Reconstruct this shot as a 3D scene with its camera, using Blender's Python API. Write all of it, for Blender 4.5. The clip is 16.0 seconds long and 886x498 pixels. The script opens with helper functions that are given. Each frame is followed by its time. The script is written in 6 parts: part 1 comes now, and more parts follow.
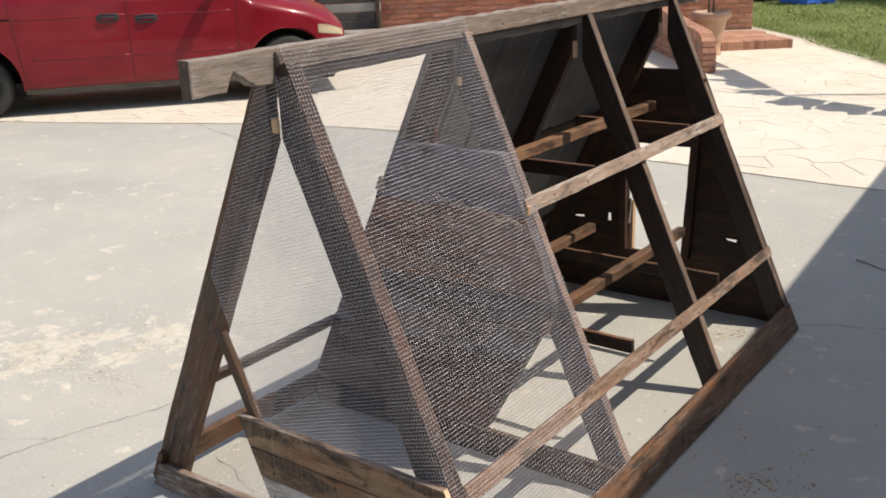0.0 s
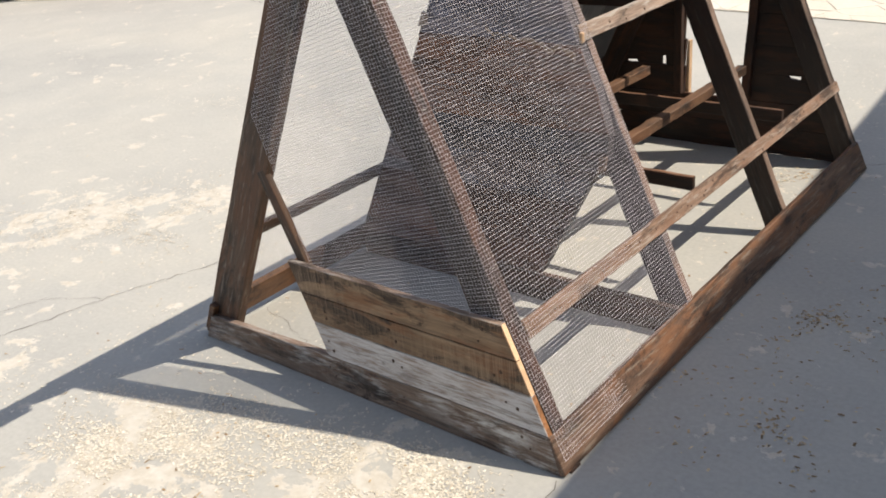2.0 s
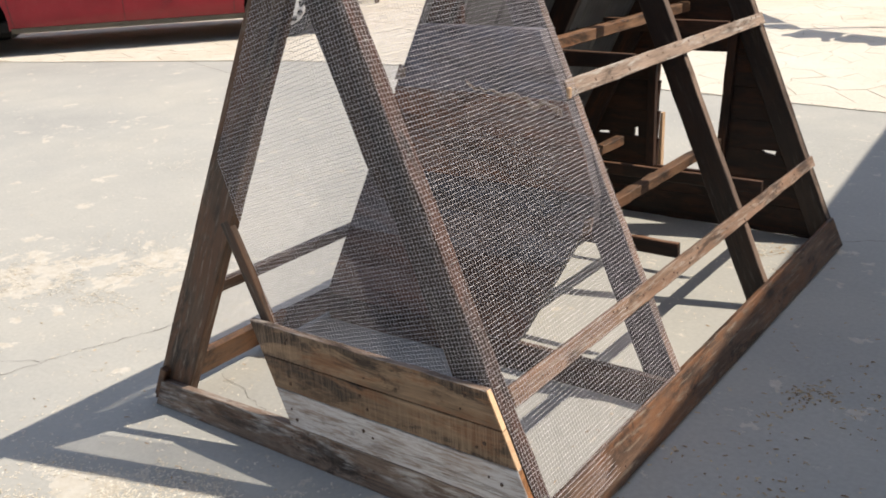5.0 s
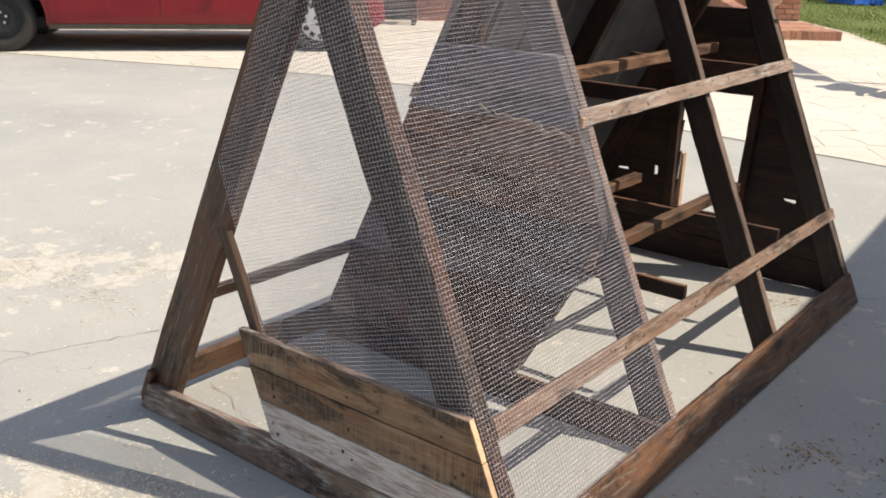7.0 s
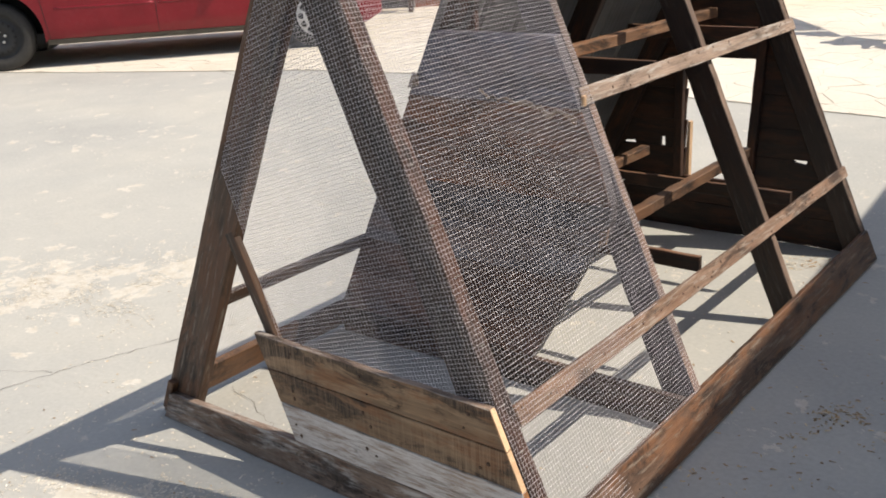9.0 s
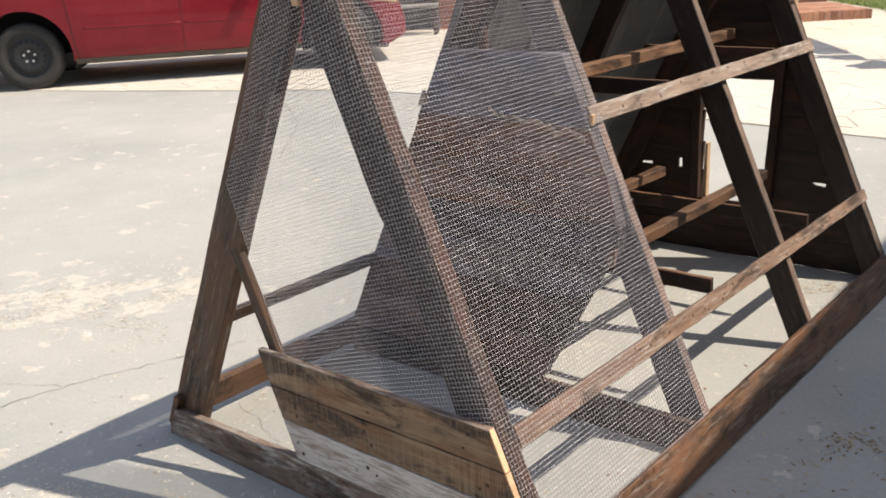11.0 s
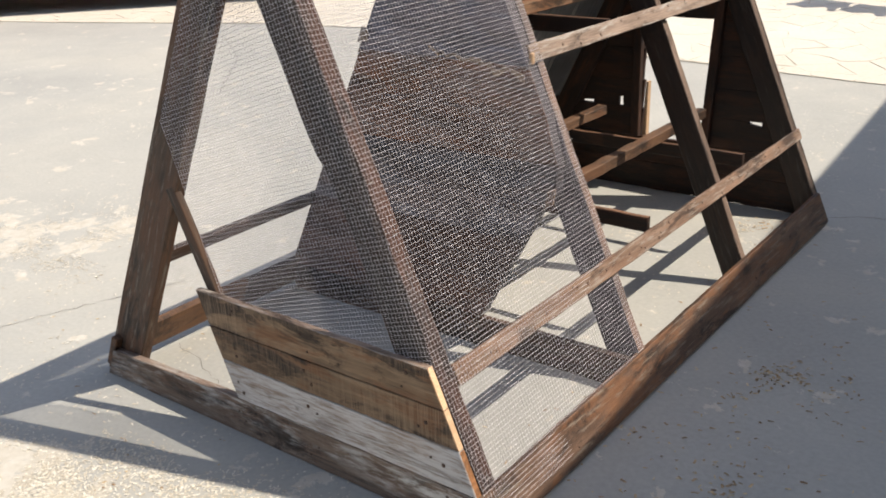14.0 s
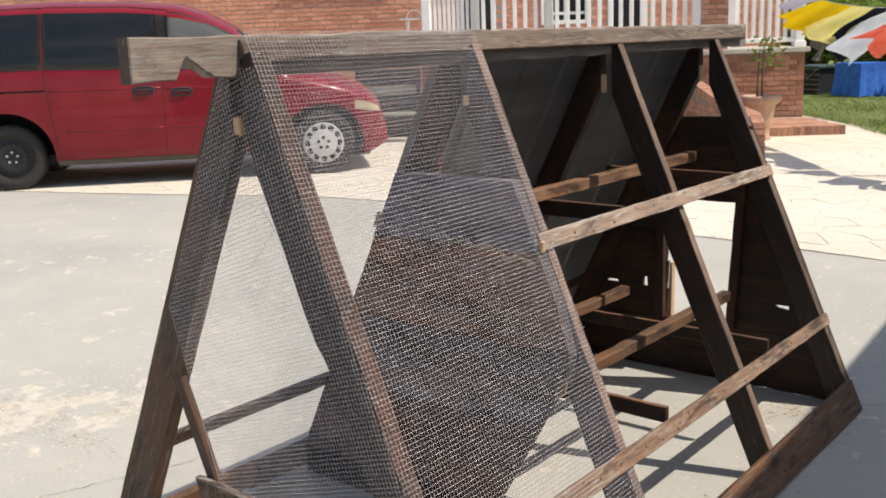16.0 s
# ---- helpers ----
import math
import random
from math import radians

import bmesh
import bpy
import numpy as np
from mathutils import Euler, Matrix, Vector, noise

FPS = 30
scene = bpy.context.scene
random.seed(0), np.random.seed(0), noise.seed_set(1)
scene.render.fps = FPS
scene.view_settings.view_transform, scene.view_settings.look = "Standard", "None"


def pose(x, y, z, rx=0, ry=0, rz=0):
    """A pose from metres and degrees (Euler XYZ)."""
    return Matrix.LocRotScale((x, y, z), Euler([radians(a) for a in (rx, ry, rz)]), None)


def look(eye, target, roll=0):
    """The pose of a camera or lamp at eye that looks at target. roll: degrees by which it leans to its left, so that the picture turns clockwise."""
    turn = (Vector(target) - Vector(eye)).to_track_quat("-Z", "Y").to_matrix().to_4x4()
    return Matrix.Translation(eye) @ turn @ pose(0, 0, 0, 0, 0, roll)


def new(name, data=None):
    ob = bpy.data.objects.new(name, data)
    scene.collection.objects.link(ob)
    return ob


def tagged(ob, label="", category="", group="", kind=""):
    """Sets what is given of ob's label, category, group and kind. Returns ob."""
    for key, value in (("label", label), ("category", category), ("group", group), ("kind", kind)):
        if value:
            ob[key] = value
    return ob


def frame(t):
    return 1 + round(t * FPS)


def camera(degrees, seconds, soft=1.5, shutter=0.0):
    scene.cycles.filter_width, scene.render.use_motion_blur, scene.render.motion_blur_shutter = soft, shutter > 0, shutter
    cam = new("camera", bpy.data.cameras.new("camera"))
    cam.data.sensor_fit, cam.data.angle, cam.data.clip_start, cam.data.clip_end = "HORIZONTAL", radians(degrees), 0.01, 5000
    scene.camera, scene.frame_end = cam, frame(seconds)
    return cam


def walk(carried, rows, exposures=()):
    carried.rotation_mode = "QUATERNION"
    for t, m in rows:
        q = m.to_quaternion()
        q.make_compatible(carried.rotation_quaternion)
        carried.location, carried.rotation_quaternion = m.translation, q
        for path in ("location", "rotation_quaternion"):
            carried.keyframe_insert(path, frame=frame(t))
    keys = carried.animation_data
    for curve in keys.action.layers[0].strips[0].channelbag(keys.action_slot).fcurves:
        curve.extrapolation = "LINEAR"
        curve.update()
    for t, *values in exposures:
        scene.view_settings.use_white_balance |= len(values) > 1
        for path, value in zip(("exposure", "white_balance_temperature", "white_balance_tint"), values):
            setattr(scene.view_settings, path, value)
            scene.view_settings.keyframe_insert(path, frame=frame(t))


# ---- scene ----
# ---------------------------------------------------------------- camera
cam = camera(49.67, 16.0, soft=1.85)
PATH = [
    (0, (1.912, -1.684, 1.759), (0.7546, -0.1758, 1.1388), -2.64),
    (0.5, (1.897, -1.676, 1.702), (0.7085, -0.2233, 1.0107), -3.52),
    (1, (1.887, -1.680, 1.660), (0.7483, -0.2270, 0.8909), -2.97),
    (1.5, (1.870, -1.662, 1.624), (0.7375, -0.2083, 0.8477), -4.34),
    (2, (1.849, -1.646, 1.591), (0.6598, -0.2757, 0.7485), -5.70),
    (2.5, (1.840, -1.628, 1.572), (0.6348, -0.2685, 0.7372), -5.03),
    (3, (1.790, -1.662, 1.540), (0.5783, -0.2579, 0.7911), -3.94),
    (3.5, (1.722, -1.672, 1.503), (0.5422, -0.2215, 0.7944), -3.18),
    (4, (1.679, -1.648, 1.487), (0.5577, -0.1472, 0.7864), -3.62),
    (6.5, (1.700, -1.523, 1.436), (0.5121, -0.0507, 0.7864), -0.34),
    (7, (1.702, -1.508, 1.433), (0.5216, -0.0244, 0.7960), 1.19),
    (7.5, (1.699, -1.514, 1.429), (0.5432, -0.0133, 0.7876), 0.29),
    (8, (1.701, -1.508, 1.427), (0.4831, -0.0612, 0.7755), -1.81),
    (8.5, (1.697, -1.484, 1.415), (0.4808, -0.0708, 0.6919), -3.95),
    (9, (1.705, -1.483, 1.441), (0.5036, -0.0290, 0.7748), -3.44),
    (11.5, (1.741, -1.424, 1.416), (0.4736, -0.0082, 0.7912), -2.82),
    (12, (1.738, -1.418, 1.411), (0.4577, -0.0305, 0.7520), -2.44),
    (12.5, (1.725, -1.425, 1.410), (0.4977, -0.0169, 0.6952), -2.73),
    (13, (1.695, -1.468, 1.424), (0.5230, -0.0186, 0.6992), -2.94),
    (13.5, (1.708, -1.478, 1.434), (0.6089, 0.0045, 0.6636), -3.29),
    (14, (1.752, -1.425, 1.431), (0.6126, 0.0378, 0.6807), -2.27),
    (14.5, (1.769, -1.373, 1.411), (0.5811, 0.0606, 0.6808), -2.24),
    (15, (1.778, -1.350, 1.431), (0.5644, 0.0928, 0.7648), -2.18),
    (15.5, (1.786, -1.332, 1.469), (0.5419, 0.1533, 0.9700), -2.13),
    (16, (1.794, -1.330, 1.476), (0.5329, 0.1649, 1.0562), -2.12),
]
walk(cam, [(t, look(eye, target, roll)) for t, eye, target, roll in PATH], exposures=[(t, e, 7080, 11.5) for t, e in ((0.0, 0.11), (0.8, 0.13), (2.5, 0.30), (4.0, 0.22), (6.5, 0.21), (9.0, 0.24), (12.0, 0.28), (14.5, 0.27), (15.3, 0.25), (16.0, 0.17))])

# ---------------------------------------------------------------- world and sun
SUN_TO = Vector((0.635, 0.318, 1.0)).normalized()
world = bpy.data.worlds.new("sky")
world.use_nodes = True
scene.world = world
_wn = world.node_tree.nodes
_sky = _wn.new("ShaderNodeTexSky")
_sky.sky_type, _sky.sun_disc = "NISHITA", False
_sky.sun_elevation, _sky.sun_rotation = math.asin(SUN_TO.z), math.atan2(SUN_TO.x, SUN_TO.y)
_sky.air_density, _sky.dust_density, _sky.ozone_density = 1.0, 1.1, 1.15
# scattered thin white cloud over the whole sky
_wt = world.node_tree
_dir = _wn.new("ShaderNodeTexCoord")
_map = _wn.new("ShaderNodeMapping")
_map.inputs["Scale"].default_value = (1.6, 1.6, 4.5)
_cloud = _wn.new("ShaderNodeTexNoise")
_cloud.inputs["Scale"].default_value, _cloud.inputs["Detail"].default_value, _cloud.inputs["Roughness"].default_value = 3.6, 6.0, 0.6
_thick = _wn.new("ShaderNodeMapRange")
_thick.inputs["From Min"].default_value, _thick.inputs["From Max"].default_value, _thick.inputs["To Max"].default_value = 0.47, 0.68, 0.42
_over = _wn.new("ShaderNodeMix")
_over.data_type = "RGBA"
_over.inputs[7].default_value = (7.5, 7.5, 7.7, 1)
_wt.links.new(_dir.outputs["Generated"], _map.inputs["Vector"])
_wt.links.new(_map.outputs[0], _cloud.inputs["Vector"])
_wt.links.new(_cloud.outputs[0], _thick.inputs["Value"])
_wt.links.new(_thick.outputs[0], _over.inputs[0])
_wt.links.new(_sky.outputs[0], _over.inputs[6])
_wt.links.new(_over.outputs[2], _wn["Background"].inputs[0])
_wn["Background"].inputs[1].default_value = 0.141
_sun = bpy.data.lights.new("sun", "SUN")
_sun.energy, _sun.angle, _sun.color = 4.6, radians(0.4), (1.0, 0.955, 0.88)
sun_lamp = new("sun", _sun)
sun_lamp.matrix_world = Matrix.Translation((6, 4, 12)) @ SUN_TO.to_track_quat("Z", "Y").to_matrix().to_4x4()

# ---------------------------------------------------------------- materials
def material(name, rough=0.6, metal=0.0, colour=(0.5, 0.5, 0.5)):
    m = bpy.data.materials.new(name)
    m.use_nodes = True
    b = m.node_tree.nodes["Principled BSDF"]
    b.inputs["Base Color"].default_value = (*colour, 1)
    b.inputs["Roughness"].default_value = rough
    b.inputs["Metallic"].default_value = metal
    return m, m.node_tree, b


def node(tree, kind, **values):
    n = tree.nodes.new(kind)
    for key, value in values.items():
        if key in n.inputs:
            n.inputs[key].default_value = value
    return n


def ramp(tree, source, stops):
    r = tree.nodes.new("ShaderNodeValToRGB")
    els = r.color_ramp.elements
    while len(els) < len(stops):
        els.new(0.5)
    for e, (pos, col) in zip(els, stops):
        e.position = pos
        e.color = (*col, 1) if len(col) == 3 else col
    tree.links.new(source, r.inputs[0])
    return r.outputs[0]


def grey(tree, source, low, high):
    return ramp(tree, source, [(low, (0, 0, 0)), (high, (1, 1, 1))])


def mix(tree, fac, a, b, mode="MIX"):
    n = tree.nodes.new("ShaderNodeMix")
    n.data_type, n.blend_type = "RGBA", mode
    for sock, v in ((n.inputs[0], fac), (n.inputs[6], a), (n.inputs[7], b)):
        if isinstance(v, (int, float)):
            sock.default_value = v
        elif isinstance(v, tuple):
            sock.default_value = (*v, 1)
        else:
            tree.links.new(v, sock)
    return n.outputs[2]


def maths(tree, op, a, b=0.0):
    n = tree.nodes.new("ShaderNodeMath")
    n.operation = op
    for sock, v in ((n.inputs[0], a), (n.inputs[1], b)):
        if isinstance(v, (int, float)):
            sock.default_value = v
        else:
            tree.links.new(v, sock)
    return n.outputs[0]


def coords(tree, kind="Object", scale=(1, 1, 1), shuffle=0.0):
    """Coordinates of the thing itself (or of the world), shifted by chance from thing to thing."""
    if kind == "World":
        src = tree.nodes.new("ShaderNodeNewGeometry").outputs["Position"]
    else:
        src = tree.nodes.new("ShaderNodeTexCoord").outputs["Object"]
    mp = tree.nodes.new("ShaderNodeMapping")
    mp.inputs["Scale"].default_value = scale
    tree.links.new(src, mp.inputs["Vector"])
    if shuffle:
        info = tree.nodes.new("ShaderNodeObjectInfo")
        k = maths(tree, "MULTIPLY", info.outputs["Random"], shuffle)
        tree.links.new(k, mp.inputs["Location"])
    return mp.outputs[0]


def noise_tex(tree, vec, scale, detail=4.0, rough=0.55, distort=0.0):
    n = node(tree, "ShaderNodeTexNoise", Scale=scale, Detail=detail, Roughness=rough, Distortion=distort)
    tree.links.new(vec, n.inputs["Vector"])
    return n.outputs[0]


def bump(tree, bsdf, height, strength=0.3, distance=0.002):
    n = node(tree, "ShaderNodeBump", Strength=strength, Distance=distance)
    tree.links.new(height, n.inputs["Height"])
    tree.links.new(n.outputs[0], bsdf.inputs["Normal"])


def wood(name, dark, mid, pale, stain=(0.03, 0.022, 0.016), stain_amount=0.5, weather=None, weather_amount=0.0, rough=0.75, saw=0.0, checks=0.35, ruddy=None, ruddy_amount=0.6, film_size=(7.0, 75, 75), film_soft=0.05, knotty=0.8, patches=0.0, stain_at=0.52):
    """Old sawn timber: grain along the board's own x, knots, drying cracks, saw marks, dark stains and, where wanted, flaking grey or white film."""
    m, tree, b = material(name, rough)
    warm = lambda c: (c[0] * 1.09, c[1] * 0.91, c[2] * 0.81)
    dark, mid, pale, stain = warm(dark), warm(mid), warm(pale), warm(stain)
    grain_v = coords(tree, "Object", (2.2, 60, 60), 37.0)
    fine_v = coords(tree, "Object", (14, 330, 330), 71.0)
    broad_v = coords(tree, "Object", (2.6, 9, 9), 53.0)
    spot_v = coords(tree, "Object", (6.0, 15, 15), 91.0)
    grain = noise_tex(tree, grain_v, 1.0, 7, 0.66, 0.6)
    fine = noise_tex(tree, fine_v, 1.0, 4, 0.6)
    broad = noise_tex(tree, broad_v, 1.0, 6, 0.68, 0.2)
    colour = ramp(tree, grain, [(0.30, dark), (0.5, mid), (0.68, pale)])
    colour = mix(tree, 0.5, colour, ramp(tree, broad, [(0.32, dark), (0.52, mid), (0.70, pale)]))
    colour = mix(tree, 0.6, colour, ramp(tree, fine, [(0.3, (0.62, 0.62, 0.62)), (0.7, (1.3, 1.3, 1.3))]), "MULTIPLY")
    if ruddy:
        patch = grey(tree, noise_tex(tree, coords(tree, "Object", (4.2, 13, 13), 83.0), 1.0, 8, 0.7, 0.5), 0.47, 0.56)
        colour = mix(tree, maths(tree, "MULTIPLY", patch, ruddy_amount), colour, mix(tree, 0.75, warm(ruddy), ramp(tree, fine, [(0.3, (0.5, 0.5, 0.5)), (0.7, (1.4, 1.4, 1.4))]), "MULTIPLY"))
    stains = grey(tree, noise_tex(tree, broad_v, 1.2, 9, 0.72, 0.6), stain_at, stain_at + 0.09)
    colour = mix(tree, maths(tree, "MULTIPLY", stains, stain_amount), colour, stain)
    height = grain
    if saw:
        marks = noise_tex(tree, coords(tree, "Object", (230, 9, 9), 29.0), 1.0, 4, 0.6, 0.4)
        where = grey(tree, noise_tex(tree, broad_v, 0.6, 2, 0.5), 0.38, 0.66)
        fac = maths(tree, "MULTIPLY", maths(tree, "MULTIPLY", grey(tree, marks, 0.42, 0.74), where), saw)
        colour = mix(tree, fac, colour, tuple(min(1.0, c * 1.35 + 0.02) for c in pale))
        height = mix(tree, 0.4, grain, marks)
    if weather:
        film_v = coords(tree, "Object", film_size, 17.0)
        film = grey(tree, noise_tex(tree, film_v, 1.0, 10, 0.72, 0.35), 0.57 - film_soft - 0.2 * weather_amount, 0.57 + film_soft - 0.2 * weather_amount)
        if patches:
            spread_of = noise_tex(tree, coords(tree, "Object", (3.4, 7, 7), 7.0), 1.0, 4, 0.6, 0.4)
            film = maths(tree, "MULTIPLY", film, grey(tree, spread_of, 0.56 - patches, 0.62))
        colour = mix(tree, maths(tree, "MULTIPLY", film, 0.9), colour, weather)
    vor = node(tree, "ShaderNodeTexVoronoi", Scale=0.5)
    tree.links.new(spot_v, vor.inputs["Vector"])
    halo = ramp(tree, vor.outputs["Distance"], [(0.05, (1, 1, 1)), (0.34, (0, 0, 0))])
    colour = mix(tree, maths(tree, "MULTIPLY", halo, knotty * 0.45), colour, tuple(c * 0.8 for c in dark))
    knots = ramp(tree, vor.outputs["Distance"], [(0.05, (1, 1, 1)), (0.15, (0, 0, 0))])
    colour = mix(tree, maths(tree, "MULTIPLY", knots, knotty), colour, tuple(c * 0.4 for c in dark))
    split_v = coords(tree, "Object", (3.2, 46, 46), 61.0)
    split = noise_tex(tree, split_v, 1.0, 3, 0.5, 0.9)
    band = ramp(tree, split, [(0.468, (0, 0, 0)), (0.488, (1, 1, 1)), (0.500, (1, 1, 1)), (0.520, (0, 0, 0))])
    gate = grey(tree, noise_tex(tree, broad_v, 1.7, 2, 0.5), 0.50, 0.58)
    colour = mix(tree, maths(tree, "MULTIPLY", maths(tree, "MULTIPLY", band, gate), checks), colour, tuple(c * 0.22 for c in dark))
    info = tree.nodes.new("ShaderNodeObjectInfo")
    vary = ramp(tree, info.outputs["Random"], [(0.0, (0.74, 0.74, 0.74)), (1.0, (1.22, 1.22, 1.22))])
    colour = mix(tree, 1.0, colour, vary, "MULTIPLY")
    tree.links.new(colour, b.inputs["Base Color"])
    tree.links.new(ramp(tree, grain, [(0.3, (rough - 0.1,) * 3), (0.7, (min(1.0, rough + 0.15),) * 3)]), b.inputs["Roughness"])
    bump(tree, b, mix(tree, 0.35, height, fine), 0.7, 0.0022)
    return m


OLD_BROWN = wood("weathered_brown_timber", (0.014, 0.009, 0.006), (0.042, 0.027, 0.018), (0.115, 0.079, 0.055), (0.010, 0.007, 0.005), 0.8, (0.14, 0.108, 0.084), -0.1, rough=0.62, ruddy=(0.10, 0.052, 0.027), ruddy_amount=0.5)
# rafter faces: part of the shade inside the coop is put into this near-black
RAFTER_BLACK = wood("shade_darkened_rafter", (0.008, 0.0055, 0.0045), (0.022, 0.014, 0.011), (0.060, 0.041, 0.032), (0.006, 0.004, 0.0035), 0.8, (0.075, 0.060, 0.052), -0.14, rough=0.5, ruddy=(0.040, 0.021, 0.012), ruddy_amount=0.6)
RED_DARK = wood("dark_reddish_timber", (0.020, 0.013, 0.009), (0.060, 0.042, 0.029), (0.145, 0.108, 0.077), (0.008, 0.0055, 0.004), 0.9, (0.19, 0.155, 0.12), -0.08, rough=0.66, ruddy=(0.105, 0.052, 0.026), ruddy_amount=0.6)
MOTTLED = wood("mottled_bottom_board", (0.040, 0.029, 0.022), (0.125, 0.100, 0.081), (0.29, 0.252, 0.216), (0.018, 0.011, 0.008), 0.95, (0.56, 0.54, 0.51), 0.14, rough=0.7, saw=0.15, ruddy=(0.12, 0.068, 0.040), ruddy_amount=0.6, film_size=(11.0, 60, 60), film_soft=0.09, patches=0.14, stain_at=0.50)
# weathered outer rafter edges, made paler still so that they look sunlit
EDGE_BROWN = wood("sunlit_bleached_brown_edge", (0.060, 0.045, 0.036), (0.155, 0.122, 0.100), (0.33, 0.275, 0.232), (0.024, 0.018, 0.014), 0.75, rough=0.7)
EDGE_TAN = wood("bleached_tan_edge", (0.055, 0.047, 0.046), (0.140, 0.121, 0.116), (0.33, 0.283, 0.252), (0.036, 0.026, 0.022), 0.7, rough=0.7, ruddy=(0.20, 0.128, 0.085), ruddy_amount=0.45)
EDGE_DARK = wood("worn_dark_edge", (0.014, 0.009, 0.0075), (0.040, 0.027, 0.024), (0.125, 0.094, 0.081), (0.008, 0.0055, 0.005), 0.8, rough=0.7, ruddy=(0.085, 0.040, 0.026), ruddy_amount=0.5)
# reddish brown for the tie tops, paler than their faces to look sunlit
TIE_TOP_LIT = wood("sunlit_reddish_tie_top", (0.052, 0.027, 0.016), (0.145, 0.082, 0.048), (0.28, 0.178, 0.112), (0.020, 0.012, 0.008), 0.75, rough=0.6, saw=0.3, ruddy=(0.070, 0.042, 0.027), ruddy_amount=0.65)
RAIL_BROWN = wood("worn_bottom_rail", (0.030, 0.019, 0.013), (0.105, 0.069, 0.048), (0.26, 0.192, 0.144), (0.017, 0.011, 0.008), 0.9, (0.25, 0.20, 0.155), -0.12, rough=0.6, saw=0.2, ruddy=(0.20, 0.098, 0.043), ruddy_amount=0.6)
TIE_DARK = wood("dark_cross_board", (0.010, 0.006, 0.004), (0.028, 0.016, 0.010), (0.066, 0.040, 0.025), (0.006, 0.004, 0.003), 0.7, rough=0.7, ruddy=(0.085, 0.036, 0.017), ruddy_amount=0.5)
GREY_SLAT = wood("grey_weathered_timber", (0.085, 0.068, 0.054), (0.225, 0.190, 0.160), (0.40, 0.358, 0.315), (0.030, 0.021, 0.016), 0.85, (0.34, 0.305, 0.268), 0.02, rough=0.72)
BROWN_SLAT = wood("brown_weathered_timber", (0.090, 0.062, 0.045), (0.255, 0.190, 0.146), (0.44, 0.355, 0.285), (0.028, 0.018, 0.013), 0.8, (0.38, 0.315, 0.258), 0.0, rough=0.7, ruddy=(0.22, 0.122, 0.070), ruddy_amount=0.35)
BEAM_SILVER = wood("bleached_silver_timber", (0.115, 0.106, 0.094), (0.225, 0.214, 0.198), (0.34, 0.328, 0.308), (0.085, 0.074, 0.062), 0.45, (0.30, 0.288, 0.27), 0.0, rough=0.8, checks=0.45)
BEAM_GREY = wood("silver_grey_timber", (0.060, 0.047, 0.037), (0.145, 0.122, 0.101), (0.26, 0.230, 0.198), (0.042, 0.030, 0.021), 0.75, (0.23, 0.205, 0.178), 0.02, rough=0.8, checks=0.8)
# inner boards, their colour lowered to deepen the shade within the coop
DARK_WALL = wood("shade_darkened_boards", (0.008, 0.0045, 0.003), (0.022, 0.012, 0.0075), (0.055, 0.031, 0.019), (0.0045, 0.003, 0.002), 0.7, rough=0.65, ruddy=(0.060, 0.024, 0.010), ruddy_amount=0.75)
PARTITION = wood("dusty_partition_boards", (0.058, 0.037, 0.030), (0.152, 0.101, 0.084), (0.29, 0.212, 0.182), (0.042, 0.022, 0.013), 0.85, (0.22, 0.19, 0.178), -0.06, rough=0.75, ruddy=(0.20, 0.092, 0.048), ruddy_amount=0.8)
PARTITION_LOW = wood("dark_dusty_partition_boards", (0.044, 0.033, 0.032), (0.112, 0.086, 0.082), (0.21, 0.172, 0.166), (0.028, 0.016, 0.011), 0.8, rough=0.75, ruddy=(0.115, 0.057, 0.036), ruddy_amount=0.6)
PARTITION_GREY = wood("grey_dusty_partition_boards", (0.056, 0.060, 0.073), (0.125, 0.134, 0.162), (0.24, 0.256, 0.300), (0.040, 0.033, 0.030), 0.75, rough=0.75, checks=0.3, ruddy=(0.14, 0.108, 0.100), ruddy_amount=0.6)
PARTITION_BLUE = wood("blue_grey_partition_board", (0.050, 0.060, 0.090), (0.105, 0.125, 0.182), (0.20, 0.228, 0.305), (0.040, 0.036, 0.040), 0.7, rough=0.75, checks=0.3, ruddy=(0.13, 0.115, 0.125), ruddy_amount=0.5)
FACE_GREY = wood("dark_grey_rafter", (0.030, 0.030, 0.037), (0.074, 0.076, 0.092), (0.145, 0.150, 0.176), (0.024, 0.020, 0.018), 0.7, rough=0.7)
ROOST = wood("yellow_brown_roost_timber", (0.055, 0.033, 0.020), (0.150, 0.094, 0.057), (0.28, 0.192, 0.122), (0.016, 0.010, 0.006), 0.9, rough=0.7, ruddy=(0.15, 0.074, 0.035), ruddy_amount=0.6)
FRONT_BROWN = wood("brown_pallet_boards", (0.055, 0.037, 0.022), (0.175, 0.130, 0.082), (0.32, 0.258, 0.180), (0.016, 0.009, 0.005), 0.95, rough=0.68, saw=0.55, ruddy=(0.16, 0.085, 0.040), ruddy_amount=0.8, knotty=1.0, stain_at=0.485)
WHITEWASH = wood("flaking_whitewashed_boards", (0.165, 0.138, 0.115), (0.27, 0.238, 0.208), (0.37, 0.338, 0.308), (0.11, 0.088, 0.070), 0.55, (0.55, 0.53, 0.515), 0.55, rough=0.82, checks=0.4, film_size=(13.0, 105, 105), film_soft=0.10, knotty=0.6)
